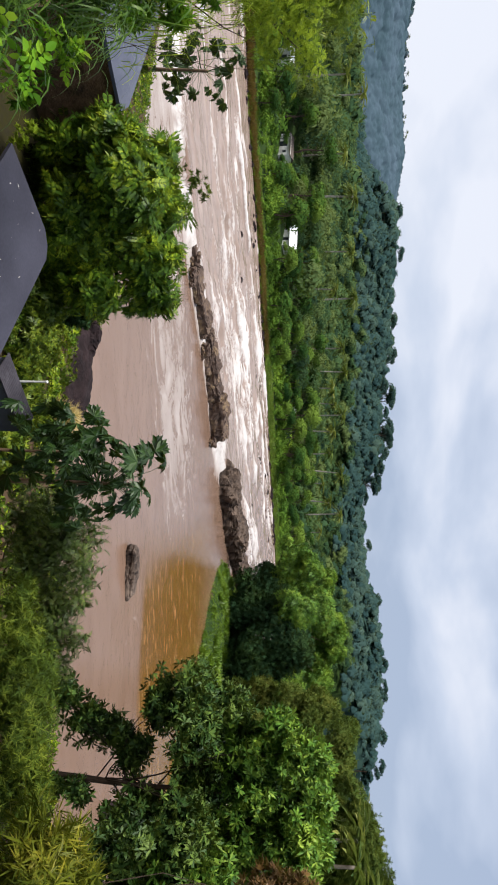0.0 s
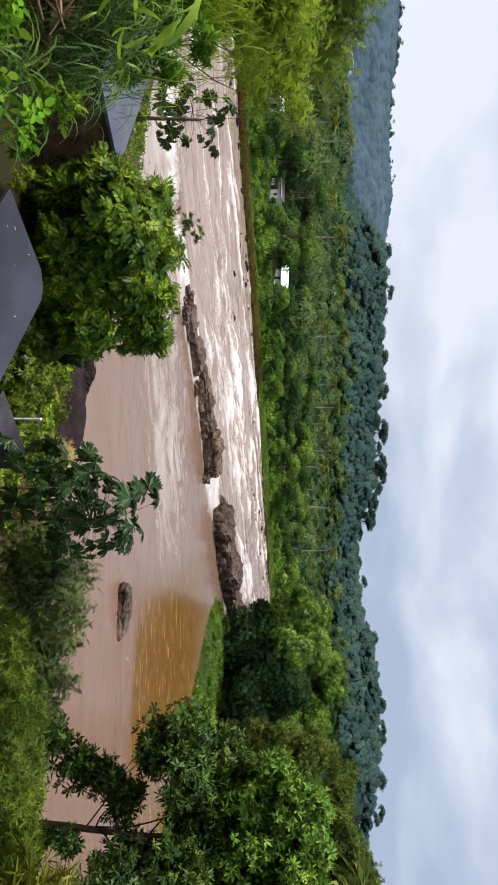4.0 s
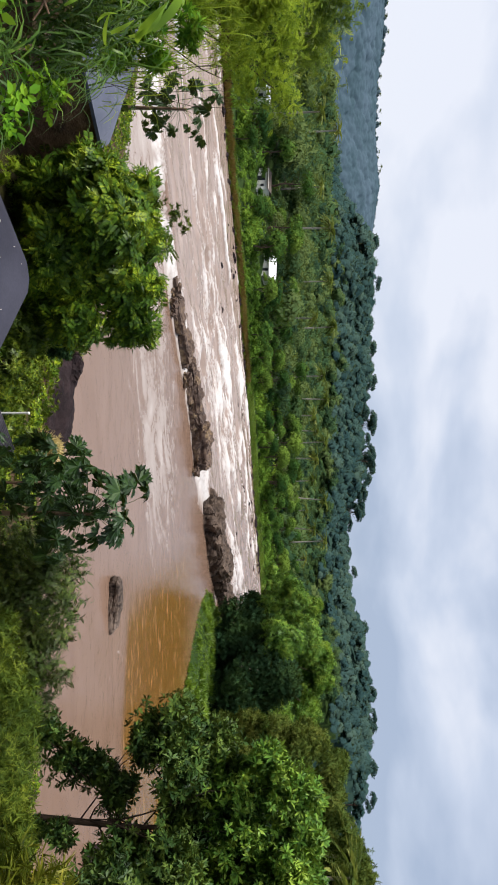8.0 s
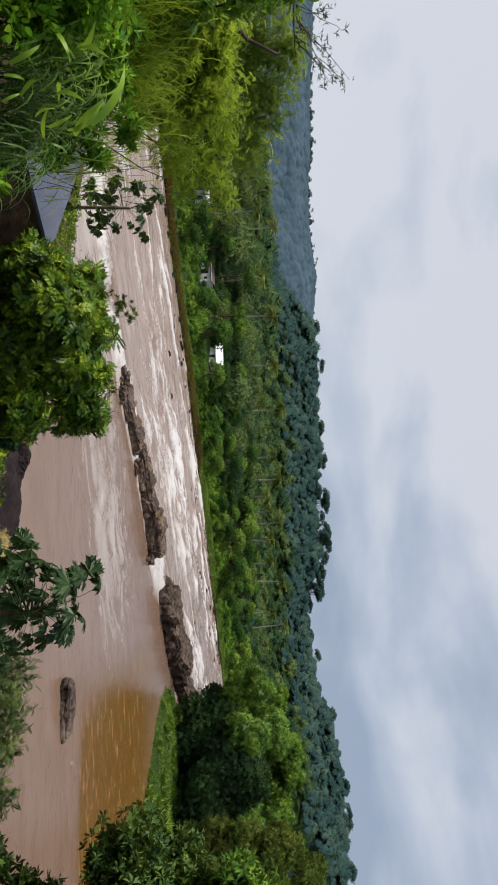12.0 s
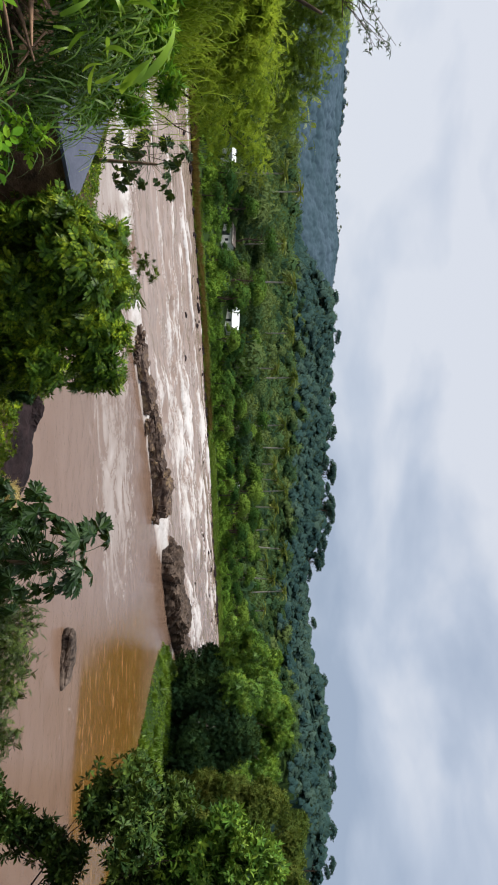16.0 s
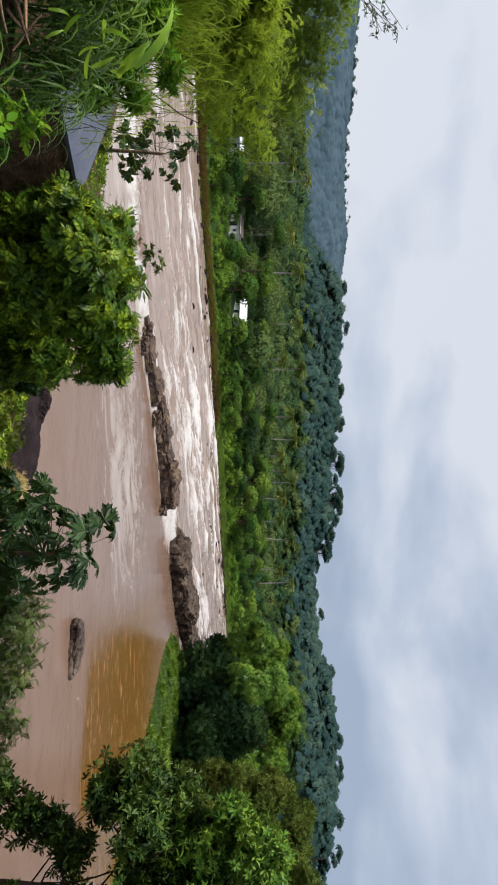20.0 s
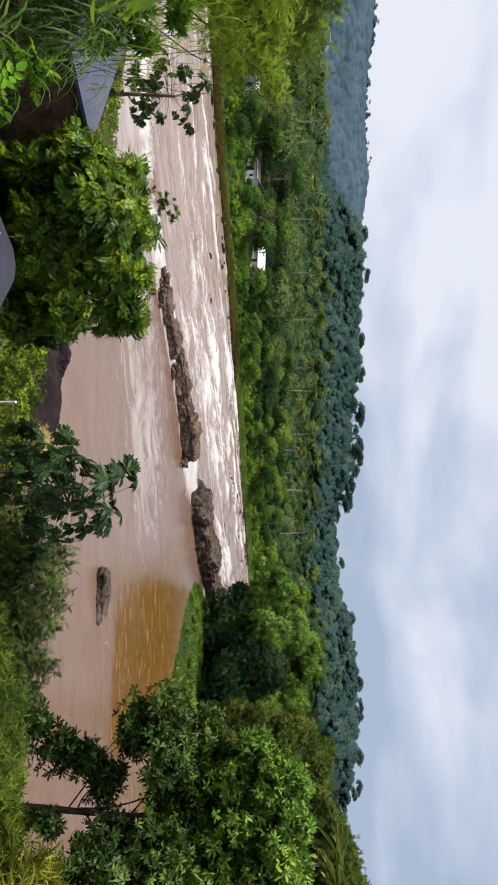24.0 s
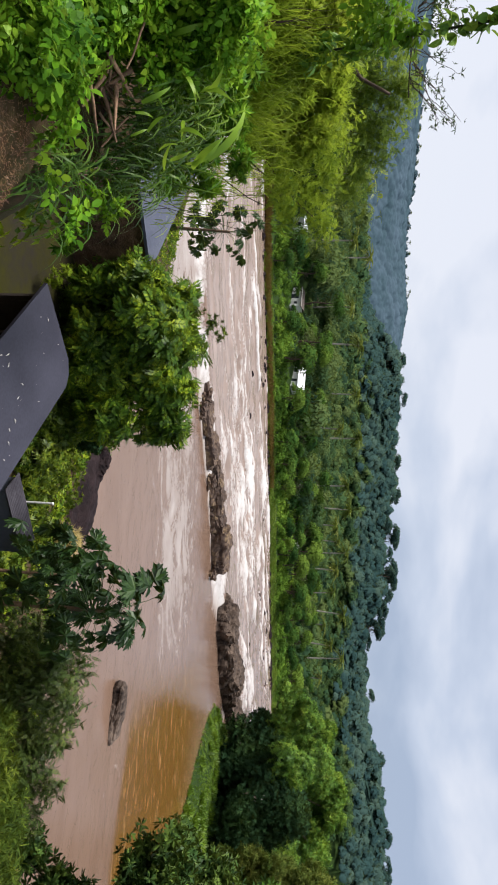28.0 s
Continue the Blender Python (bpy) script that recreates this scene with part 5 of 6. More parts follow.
WEED_LUMPS = [(-2.53, 2.36, 12.43, 0.28), (-2.51, 2.60, 12.43, 0.19), (-3.11, 2.84, 12.43, 0.30), (-3.22, 2.87, 12.58, 0.32), (-2.31, 2.71, 12.43, 0.10), (-3.49, 3.21, 12.74, 0.32), (-3.34, 3.16, 12.99, 0.30), (-1.94, 2.66, 12.43, 0.05), (-2.26, 2.27, 12.43, 0.15), (-2.42, 2.16, 12.43, 0.24), (-3.52, 3.03, 13.00, 0.21), (-3.14, 2.57, 12.43, 0.25), (-3.60, 2.97, 12.72, 0.23), (-3.12, 3.15, 12.83, 0.17), (-3.42, 3.15, 13.17, 0.30), (-3.40, 2.89, 13.25, 0.19), (-2.31, 3.48, 12.43, 0.08), (-1.94, 3.08, 12.43, 0.05), (-1.81, 2.96, 12.43, 0.03)]
BLADE_ROOTS = [(-2.32, 3.12, 12.43, 0.18), (-2.49, 3.16, 12.43, 0.19), (-2.82, 3.46, 12.43, 0.21), (-2.74, 3.69, 12.49, 0.22), (-2.46, 3.37, 12.43, 0.16), (-3.04, 3.82, 12.54, 0.23), (-3.10, 3.64, 12.67, 0.22), (-3.17, 3.58, 12.43, 0.22), (-3.18, 3.55, 12.81, 0.22), (-3.11, 3.77, 12.85, 0.22), (-2.90, 3.89, 12.67, 0.22), (-3.11, 3.38, 13.09, 0.22), (-3.08, 3.77, 13.06, 0.22), (-2.70, 3.76, 12.77, 0.18), (-2.91, 3.85, 12.90, 0.22), (-3.29, 3.28, 12.97, 0.22), (-3.46, 3.42, 13.17, 0.22), (-3.17, 3.55, 13.29, 0.22)]
TALL_ROOTS = [(-5.33, 4.77, 12.97, 0.01), (-5.23, 5.02, 13.06, 0.01), (-5.35, 4.89, 13.24, 0.01), (-5.23, 5.17, 13.34, 0.01), (-5.45, 4.93, 13.45, 0.01), (-5.09, 5.30, 13.16, 0.01), (-5.36, 5.17, 13.56, 0.01), (-5.06, 5.19, 13.00, 0.01), (-5.00, 5.52, 13.27, 0.01), (-5.22, 4.88, 12.85, 0.01), (-5.42, 5.12, 12.33, 0.01), (-5.20, 5.33, 12.61, 0.01), (-5.09, 5.43, 12.29, 0.01), (-5.40, 5.12, 12.86, 0.01), (-5.05, 5.48, 12.91, 0.01), (-5.27, 5.27, 13.09, 0.01), (-5.51, 5.02, 12.70, 0.01), (-4.81, 5.70, 12.96, 0.01), (-4.63, 5.83, 12.64, 0.01), (-4.77, 5.73, 12.33, 0.01), (-4.93, 5.59, 13.21, 0.01), (-4.58, 5.87, 13.09, 0.01), (-4.41, 6.01, 12.44, 0.01)]
FILL_LUMPS = [(-4.33, 4.42, 11.99, 0.20), (-4.03, 4.55, 12.09, 0.20), (-4.05, 4.32, 12.24, 0.35), (-4.22, 4.14, 12.51, 0.35), (-4.18, 4.72, 12.54, 0.35), (-4.02, 4.90, 12.18, 0.32), (-3.81, 4.88, 12.60, 0.26), (-3.77, 4.97, 11.91, 0.26), (-4.01, 4.68, 12.88, 0.29), (-4.44, 4.56, 12.91, 0.35), (-3.61, 5.09, 11.72, 0.20), (-3.52, 4.89, 12.35, 0.17), (-3.60, 5.08, 12.69, 0.14), (-3.64, 4.81, 13.05, 0.17), (-4.65, 4.23, 12.75, 0.40), (-3.26, 5.13, 11.46, 0.16), (-3.43, 5.20, 11.71, 0.14), (-3.12, 5.31, 11.23, 0.10)]
LANCE = [(-3.12, 3.03, 12.72, -3.12, 3.13, 12.89), (-3.16, 2.99, 12.92, -3.25, 2.99, 13.16), (-3.04, 3.11, 12.95, -2.84, 3.24, 13.06), (-2.97, 3.17, 12.78, -2.79, 3.16, 12.87), (-2.94, 3.21, 13.08, -2.73, 3.08, 13.38), (-2.62, 3.47, 12.96, -2.78, 3.22, 13.40), (-2.60, 3.49, 13.00, -2.71, 3.29, 13.27), (-2.76, 3.37, 12.90, -2.57, 3.22, 13.22), (-2.95, 3.20, 13.10, -2.89, 2.93, 13.29), (-2.77, 3.35, 12.71, -2.94, 3.40, 12.83), (-2.64, 3.46, 12.85, -2.70, 3.43, 13.02), (-2.73, 3.39, 13.31, -2.69, 3.22, 13.44)]


lump_tree("bush_tree", BUSH_LUMPS, on_land(-5.9, 16.0), LEAF_BUSH, "dense bushy tree with bright feathered leaves", "tree", 450, SPRAY, 0.3, 401, 0.11, shell=(0.4, 1.06), sub=5)
lump_tree("creeper_shrub", [(x, y, z - 0.5, q * 0.85) for x, y, z, q in CREEPER_LUMPS], on_land(-3.2, 23), LEAF_CREEPER, "low yellow-green creeper shrub above the boulder", "shrub", 700, TWIG_SLIM, 0.17, 402, 0.04)
lump_tree("dark_creeper", DARK_CREEPER_LUMPS, on_land(-4.4, 19.5), LEAF_SHADY, "dark leafy creeper below the bushy tree", "creeper", 700, TWIG_SLIM, 0.16, 419, 0.04, sub=4)
lump_tree("thin_shrub", THIN_LUMPS, on_land(-7.2, 18.6), LEAF_OLIVE, "thin brownish shrub showing above the bushy tree", "shrub", 160, TWIG_SLIM, 0.16, 420, 0.03, shell=(0.1, 1.3))
lump_tree("shade_tree", SHADE_LUMPS, on_land(3.8, 15.6), LEAF_SHADE, "dark fine-leaved tree with drooping feathery twigs", "tree", 600, PINNATE_FINE, 0.22, 403, 0.09, shell=(0.3, 1.38), sub=4)
lump_tree("garden_shrub", SHRUB_LUMPS, on_land(5.4, 11.8), LEAF_OLIVE, "leafy olive-green garden shrub on the bank", "shrub", 700, TWIG_THIN, 0.2, 404, 0.04, sub=5, droop=0.4, shell=(0.2, 1.25))
lump_tree("bamboo_clump", DRY_LUMPS, on_land(6.5, 9.0), LEAF_DRY, "yellowing bamboo clump with narrow leaves", "bamboo", 420, TWIG_THIN, 0.36, 405, 0.03, droop=0.5, shell=(0.2, 1.25))

broad_tree = thing("broadleaf_tree", pose(*on_land(11.9, 20.85)), "large broad-leaved tree with glossy clustered leaves", "tree")
BT = on_land(11.9, 20.85)
v, f = limbs_to(BROAD_LOW_LUMPS[::2] + BROAD_HIGH_LUMPS[::2], BT, BT, 0.15, 406, (12.0, 20.8, 9.6), 7, 0.55, 0.2, 0.012)
part("trunk", mesh_of("trunk", v, f, True), BARK_DARK, broad_tree)
# one tree, two leaf colours: shade painted into the lower, light into the upper
part("crown", puffed("crown", *lump_leaves(BROAD_LOW_LUMPS, BT, 190, TWIG_OBOVATE, 0.33, 407, droop=0.2, sub=6, shell=(0.2, 1.4))), LEAF_DARK, broad_tree, "lower crown, shade put into its dark leaf colour")
part("crown", puffed("crown", *lump_leaves(BROAD_HIGH_LUMPS, BT, 230, TWIG_OBOVATE, 0.32, 408, droop=0.2, sub=6, shell=(0.3, 1.25))), LEAF_BROAD, broad_tree, "upper crown, sunlight put into its lighter green colour")

# split by height: shade put into the lower leaf colour, light into the upper
spit_shaded = [q for q in SPIT_DARK_LUMPS if q[2] < 9]
spit_lit = [q for q in SPIT_DARK_LUMPS if q[2] >= 9] + SPIT_LIGHT_LUMPS
lump_tree("spit_tree", spit_shaded, on_land(29, 93), LEAF_SHADY, "huge spreading tree on the grassy spit, shade put into its dark leaves", "tree", 190, TWIG_FAR, 0.4, 410, 0.5, sub=4)
lump_tree("spit_tree", spit_lit, on_land(30, 103), LEAF_BROAD, "tall light green tree behind, joined with the painted-light tops of the dark one", "tree", 110, TWIG_FAR, 0.4, 411, 0.4, sub=4)
lump_tree("spit_tree", SPIT_OLIVE_LUMPS, on_land(33, 73), LEAF_MIXED, "olive-brown tree on the near bank", "tree", 110, TWIG_FAR, 0.36, 412, 0.3, sub=4)
lump_tree("spit_tree", SPIT_BACK_LUMPS, on_land(46, 76), LEAF_MIXED, "tall mixed green tree on the wooded bank", "tree", 100, TWIG_FAR, 0.4, 413, 0.35, sub=4)
lump_tree("rusty_tree", RUSTY_LUMPS, on_land(11.4, 15.0), LEAF_RUSTY, "tree with rusty reddish-brown young leaves", "tree", 300, TWIG_SLIM, 0.26, 414, 0.07)
for k, (az, dist, h) in enumerate([(31.0, 84, 19), (33.0, 80, 19.5), (34.6, 76, 19), (36.2, 84, 21), (28.6, 110, 17)]):
    x, y = polar(az, dist)
    palm(430 + k, h * 0.92, pose(x, y, float(land(x, y)), 0, 0, 70 * k), "tall coconut palm with ragged fronds over the wooded bank", "palms on the near bank", 3.2, 17)
r = np.random.default_rng(44)
for k in range(26):
    az, dist = r.uniform(13, 44), r.uniform(100, 190)
    x, y = polar(az, dist)
    if side_of(SPIT_SHORE, np.array(x), np.array(y)) < 8 or (az < 22 and dist < 125):
        continue
    ob = copy_thing(bank_kinds[k % 6], pose(x, y, float(land(x, y)), 0, 0, r.uniform(0, 360)))
    g = r.uniform(0.9, 1.35)
    ob.scale = (g, g, g)
    tagged(ob, "leafy green tree on the wooded spit", "tree", "trees on the spit")

# grass on the spit
n = 26000
r = np.random.default_rng(46)
gx_, gy_ = r.uniform(14, 48, n), r.uniform(52, 104, n)
s = side_of(SPIT_SHORE, gx_, gy_)
ok = (s > -4.2 + 3.2 * vnoise(gx_ * 0.5, gy_ * 0.5, 8)) & (s < 7 + 9 * vnoise(gx_ * 0.35, gy_ * 0.35, 5)) & (land(gx_, gy_) > -0.15)
gx_, gy_ = gx_[ok], gy_[ok]
a = r.uniform(0, 6.28, len(gx_))
tuft = rosette(6, 0.7, 12, SLIM, 0.9)
v, f = scatter(*tuft, np.stack([gx_, gy_, land(gx_, gy_) - 0.05], -1), turns(np.stack([0.3 * np.cos(a), 0.3 * np.sin(a), 1 + 0 * a], -1), np.stack([np.cos(a), np.sin(a), 0 * a], -1)), r.uniform(0.12, 0.42, len(gx_)) * (1 + 1.6 * (vnoise(gx_ * 0.6, gy_ * 0.6, 3) > 0.72)))
tagged(part("spit_grass", mesh_of("spit_grass", v, f), leaf_mat("spit_grass_blade", (0.04, 0.09, 0.008), (0.095, 0.185, 0.012), (0.19, 0.29, 0.022), 0.35)), "bright green grass on the low spit", "grass", kind="stuff")

# scrub that clothes the steep bank below the ledge
n = 2600
sx, sy = r.uniform(-30, 34, n), r.uniform(1, 46, n)
d = (sy - ledge_edge(sx)) * 0.8
ok = (d > 0.8) & (d < 25.5) & ~((sx > -11) & (sx < 0.2) & (d > 2.6) & (d < 8.6)) & (np.hypot(sx, sy) > 3.4) & ~((np.abs(sx + 3) < 4) & (sy > 28.5))
sx, sy = sx[ok], sy[ok]
tv, tf, tn = crown_cards(46, 4, 79, LEAF, 0.7, 0.36)
a = r.uniform(0, 6.28, len(sx))
v, f = scatter(tv, tf, np.stack([sx, sy, land(sx, sy) + 0.15], -1), turns(np.stack([np.cos(a), np.sin(a), 0 * a], -1)), r.uniform(0.35, 0.8, len(sx)))
tagged(part("bank_scrub", mesh_of("bank_scrub", v, f), LEAF_BUSH), "tangled green scrub on the steep near bank", "scrub", kind="stuff")


# creepers over the slope below the hut
r = np.random.default_rng(48)
slope = [(x + r.uniform(-0.4, 0.4), y + r.uniform(-0.4, 0.4)) for x in np.arange(-7.5, 0.6, 0.8) for y in np.arange(15.6, 30.2, 0.8)]
slope = [(x, y, float(land(x, y)) + (0.15 if y < 17.5 else -0.3), r.uniform(0.4, 0.8) * (1 if y < 25 else 0.7)) for x, y in slope]
tagged(part("slope_creeper", puffed("slope_creeper", *lump_leaves(slope, (0, 0, 0), 260, TWIG_SLIM, 0.2, 422, droop=0.1, up_only=True)), LEAF_CREEPER), "tangled green creeper on the slope below the hut", "creeper", kind="stuff")
n = 260
a = r.uniform(0, 6.28, n)
p = np.stack([r.normal(-0.95, 0.3, n), r.normal(28.6, 0.5, n), r.uniform(1.5, 2.2, n)], -1)
v, f = scatter(*rosette(7, 0.5, 31, THIN, 0.8), p, turns(np.stack([0.4 * np.cos(a), 0.4 * np.sin(a), 1 + 0 * a], -1)), r.uniform(0.3, 0.6, n))
tagged(part("dry_grass", mesh_of("dry_grass", v, f), leaf_mat("straw", (0.22, 0.15, 0.04), (0.4, 0.3, 0.1), (0.55, 0.45, 0.2), 2.0)), "dry straw-coloured grass beside the boulder", "grass", kind="stuff")

# papaya trees: each big leaf is a piece of its own
def papaya_leaf_mesh(seed):
    r = np.random.default_rng(seed)
    end = np.array([r.normal(0, 0.12), r.uniform(0.75, 1.05), r.uniform(-0.1, 0.15)])
    stalk = tube([(0, 0, 0), end * (0.2, 0.35, 0.3) + (0, 0, 0.06), end * (0.5, 0.7, 0.7) + (0, 0, 0.06), end], [0.009, 0.007, 0.005, 0.004], 4)
    tip_way, roll = np.array([r.normal(0, 0.7), 0.7, r.uniform(-2.6, -0.5)]), r.normal(0, 1.0)
    T = turns(tip_way[None], None, np.array([roll]))[0]
    ways, at, size = [], [], []
    for k in range(7):
        a = radians(-135 + 45 * k) + r.normal(0, 0.12)
        w = np.array([math.sin(a), math.cos(a), -0.3 - 0.4 * r.uniform()])
        reach = 0.36 * (1 - 0.35 * abs(k - 3) / 3) * r.uniform(0.85, 1.1)
        ways.append(T @ w), at.append(end), size.append(reach)
        for s in (-0.6, 0.6):
            b = a + s
            ways.append(T @ np.array([math.sin(b), math.cos(b), -0.25])), at.append(end + T @ w * reach * 0.42), size.append(reach * 0.45)
    v, f = scatter(*LOBE, np.array(at, float), turns(np.array(ways), np.tile(T[:, 2], (len(ways), 1))), np.array(size))
    v, f = join((v, f), stalk)
    return mesh_of("leaf", v, f)


papaya_leaves = [papaya_leaf_mesh(k) for k in range(9)]
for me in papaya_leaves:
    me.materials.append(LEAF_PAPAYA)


def papaya(foot, apex, leaves, reach, seed, label, low=-0.5, trunk_r=0.075):
    r = np.random.default_rng(seed)
    tree = thing("papaya_tree", pose(*foot), label, "papaya tree", "papaya trees")
    top = np.array(apex, float) - np.array(foot)
    v, f = limb((0, 0, -0.3), top, trunk_r, trunk_r * 0.6, seed, 10, 0.012, 9)
    part("trunk", mesh_of("trunk", v, f, True), BARK_PAPAYA, tree)
    for k in range(leaves):
        a = 2.4 * k + r.uniform(-0.7, 0.7)
        t = k / max(1, leaves - 1)
        w = np.array([[math.cos(a), math.sin(a), low + (1.5 - low) * t**1.3 + r.normal(0, 0.35)]])
        R = turns(w)[0]
        base = top - np.array([0, 0, 0.5 * (1 - t)])
        g = reach * r.uniform(0.55, 1.1) * (1 - 0.2 * t) * (1 - 0.22 * math.cos(a))
        m = Matrix([[*(R[i] * g), base[i]] for i in range(3)] + [[0, 0, 0, 1]])
        part("leaf", papaya_leaves[(k * 5) % 9], None, tree, at=m)
    return tree


papaya(on_land(1.05, 13.95), (1.04, 13.95, 9.2), 100, 1.5, 501, "papaya tree with large deeply lobed leaves", -1.2)
papaya(on_land(0.31, 13.10), (0.31, 13.20, 8.26), 44, 1.0, 502, "young papaya tree beside a taller one", -0.5, 0.05)
papaya(on_land(-11.8, 18.6), (-11.5, 18.7, 10.35), 34, 1.4, 503, "slim papaya tree with drooping leaves above the rapids", -1.6)

# yellow-green feathery bush and the creepers beside it on the ledge
lump_tree("feathery_bush", LIME_LUMPS, on_land(-7.4, 8.0), LEAF_LIME, "yellow-green feathery bush at the edge of the ledge", "bush", 1000, PINNATE_FINE, 0.13, 415, 0.07, droop=0.05, sub=4, shell=(0.15, 1.5))
feathery = scene.objects["feathery_bush"]
fb = np.array(on_land(-7.4, 8.0))
part("stem", mesh_of("stem", *limb(np.array([-6.71, 6.79, 13.88]) - fb, np.array([-6.41, 7.08, 14.60]) - fb, 0.035, 0.02, 91, 8, 0.1, 8), True), BARK, feathery, "leaning bare brown stem")
lump_tree("leafy_bush", TALL_LUMPS, on_land(-8.6, 9.6), LEAF_LEAFY, "yellow-green leafy bush behind the feathery one", "bush", 800, PINNATE_FINE, 0.14, 423, 0.06, droop=0.05, sub=4, shell=(0.2, 1.4))
lump_tree("thin_tree", SPARSE_LUMPS, on_land(-8.2, 11.6), LEAF_CREEPER, "thin sapling with sparse feathery leaves", "tree", 170, PINNATE_FINE, 0.2, 425, 0.03, droop=0.05, shell=(0.1, 1.2))
lump_tree("yellow_shrub", YELLOW_LUMPS, on_land(-8.0, 15.2), LEAF_LIME, "small bright yellow-green shrub in the yard", "shrub", 600, TWIG_SLIM, 0.12, 424, 0.02)
lump_tree("fresh_bush", FRESH_LUMPS, on_land(-6.6, 6.6), LEAF_LIME, "light green leafy bush hanging over the edge", "bush", 1100, TWIG_SLIM, 0.11, 418, 0.05, droop=0.1, sub=4, shell=(0.3, 1.15))
lump_tree("round_leaved_creeper", VINE_LUMPS, on_land(-5.1, 4.8), LEAF_WEED, "climbing creeper with green rounded leaves", "creeper", 330, TWIG_WEED, 0.16, 416, 0.012)
twig = thing("bare_twig", pose(*on_land(-6.0, 6.9)), "thin twig with sparse narrow leaves against the sky", "branch")
r = np.random.default_rng(55)
stems, tips = [], []
T0, TX, TZ = np.array([-6.15, 5.75, 14.75]), np.array([0.55, 0.62, 0.0]), np.array([0.0, 0.0, 1.0])
for k in range(26):
    u, w = r.uniform(-0.3, 1.4), r.uniform(0.15, 0.7)
    root = T0 + TX * u * 0.55
    e = T0 + TX * u + TZ * w + r.normal(0, 0.1, 3)
    stems.append(limb(root, e, 0.006, 0.002, 60 + k, 6, 0.15, 4))
    tips += [root * (1 - t) + e * t + r.normal(0, 0.03, 3) for t in (0.5, 0.6, 0.7, 0.8, 0.9, 1.0)]
stems.append(limb(on_land(-6.0, 6.9), T0, 0.03, 0.012, 59, 6, 0.05, 5))
stems.append(limb(T0, T0 + TX * 0.9, 0.012, 0.006, 58, 6, 0.05, 5))
base = np.array(on_land(-6.0, 6.9))
for sv, sf in stems:
    part("stem", mesh_of("stem", sv - base, sf), BARK, twig)
tips = np.array(tips) - base
v, f = scatter(*rosette(5, 0.8, 15, SLIM, 0.4), tips, turns(r.normal(0, 1, tips.shape) + (0, 0, 0.3)), r.uniform(0.035, 0.08, len(tips)))
part("leaves", mesh_of("leaves", v, f), LEAF_DARK, twig)

# weeds, long grass and broad blades on the ledge
wb = on_land(-3.2, 3.2)
weeds = part("ledge_weeds", puffed("ledge_weeds", *lump_leaves(WEED_LUMPS, wb, 2700, TWIG_WEED, 0.112, 417, droop=0.1, shell=(0.3, 1.05), vary=(0.55, 1.3))), LEAF_WEED, at=pose(*wb))
tagged(weeds, "fresh green broad-leaved weeds on the ledge", "weeds", kind="stuff")
r = np.random.default_rng(57)
roots = np.repeat(np.array(BLADE_ROOTS)[:, :3], 60, 0) + r.normal(0, 0.12, (60 * len(BLADE_ROOTS), 3))
roots[:, 2] -= 0.25
a = r.uniform(0, 6.28, len(roots))
ways = np.stack([np.cos(a) + 0.5, np.sin(a) * 0.8 + 0.1, r.uniform(-0.1, 0.7, len(roots))], -1)
v, f = scatter(*blade(5, 0.021, 0.7), roots - np.array(wb), turns(ways), r.uniform(0.2, 0.45, len(roots)))
tagged(part("long_grass", mesh_of("long_grass", v, f, True), LEAF_BLADE, at=pose(*wb)), "long arching grass blades on the ledge", "grass", kind="stuff")
# broad lance leaves: base and tip of each
lance = mesh_of("lance_leaf", *blade(7, 0.075, 0.4), True)
lance.materials.append(LEAF_LANCE)
plant = thing("lance_leaved_plant", pose(*wb), "tall plant with broad lance-shaped green leaves", "plant")
r = np.random.default_rng(59)
lances = [(np.array(q[:3]), np.array(q[:3]) + (np.array(q[3:]) - np.array(q[:3])) * min(1.0, 0.34 / math.dist(q[:3], q[3:]))) for q in LANCE]
for k in range(12):
    a, b = lances[k % len(lances)]
    a = a + r.normal(0, 0.1, 3) - (0, 0, 0.08)
    lances.append((a, a + (b - lances[k % len(lances)][0]) * r.uniform(0.4, 0.75) + r.normal(0, 0.12, 3)))
for a, b in lances:
    R = turns((b - a)[None], np.array([[0.5, -0.9, 0.5]]) + r.normal(0, 0.5, (1, 3)))[0] * np.linalg.norm(b - a)
    part("leaf", lance, None, plant, at=Matrix([[*R[i], (a - np.array(wb))[i]] for i in range(3)] + [[0, 0, 0, 1]]))
part("stalk", mesh_of("stalk", *join(*[limb((dx, dy, -0.3), (dx * 1.3, dy * 1.3 + 0.1, 0.75), 0.012, 0.006, 70 + k, 5, 0.04, 5) for k, (dx, dy) in enumerate([(0.05, 0.3), (-0.1, 0.2), (0.25, 0.5), (0.3, 0.6)])]), True), LEAF_BLADE, plant)

# tall yellow-green grass behind the weeds
r = np.random.default_rng(66)
roots = np.repeat(np.array(TALL_ROOTS)[:, :3], 330, 0) + r.normal(0, 0.24, (330 * len(TALL_ROOTS), 3))
roots[:, 2] -= 0.35
a = r.uniform(0, 6.28, len(roots))
v, f = scatter(*blade(4, 0.0075, 0.6), roots - np.array(wb), turns(np.stack([np.cos(a), np.sin(a), r.uniform(0.3, 2.4, len(roots))], -1)), r.uniform(0.2, 0.6, len(roots)))
tagged(part("tall_grass", mesh_of("tall_grass", v, f, True), LEAF_LIME, at=pose(*wb)), "tall yellow-green grass along the ledge", "grass", kind="stuff")
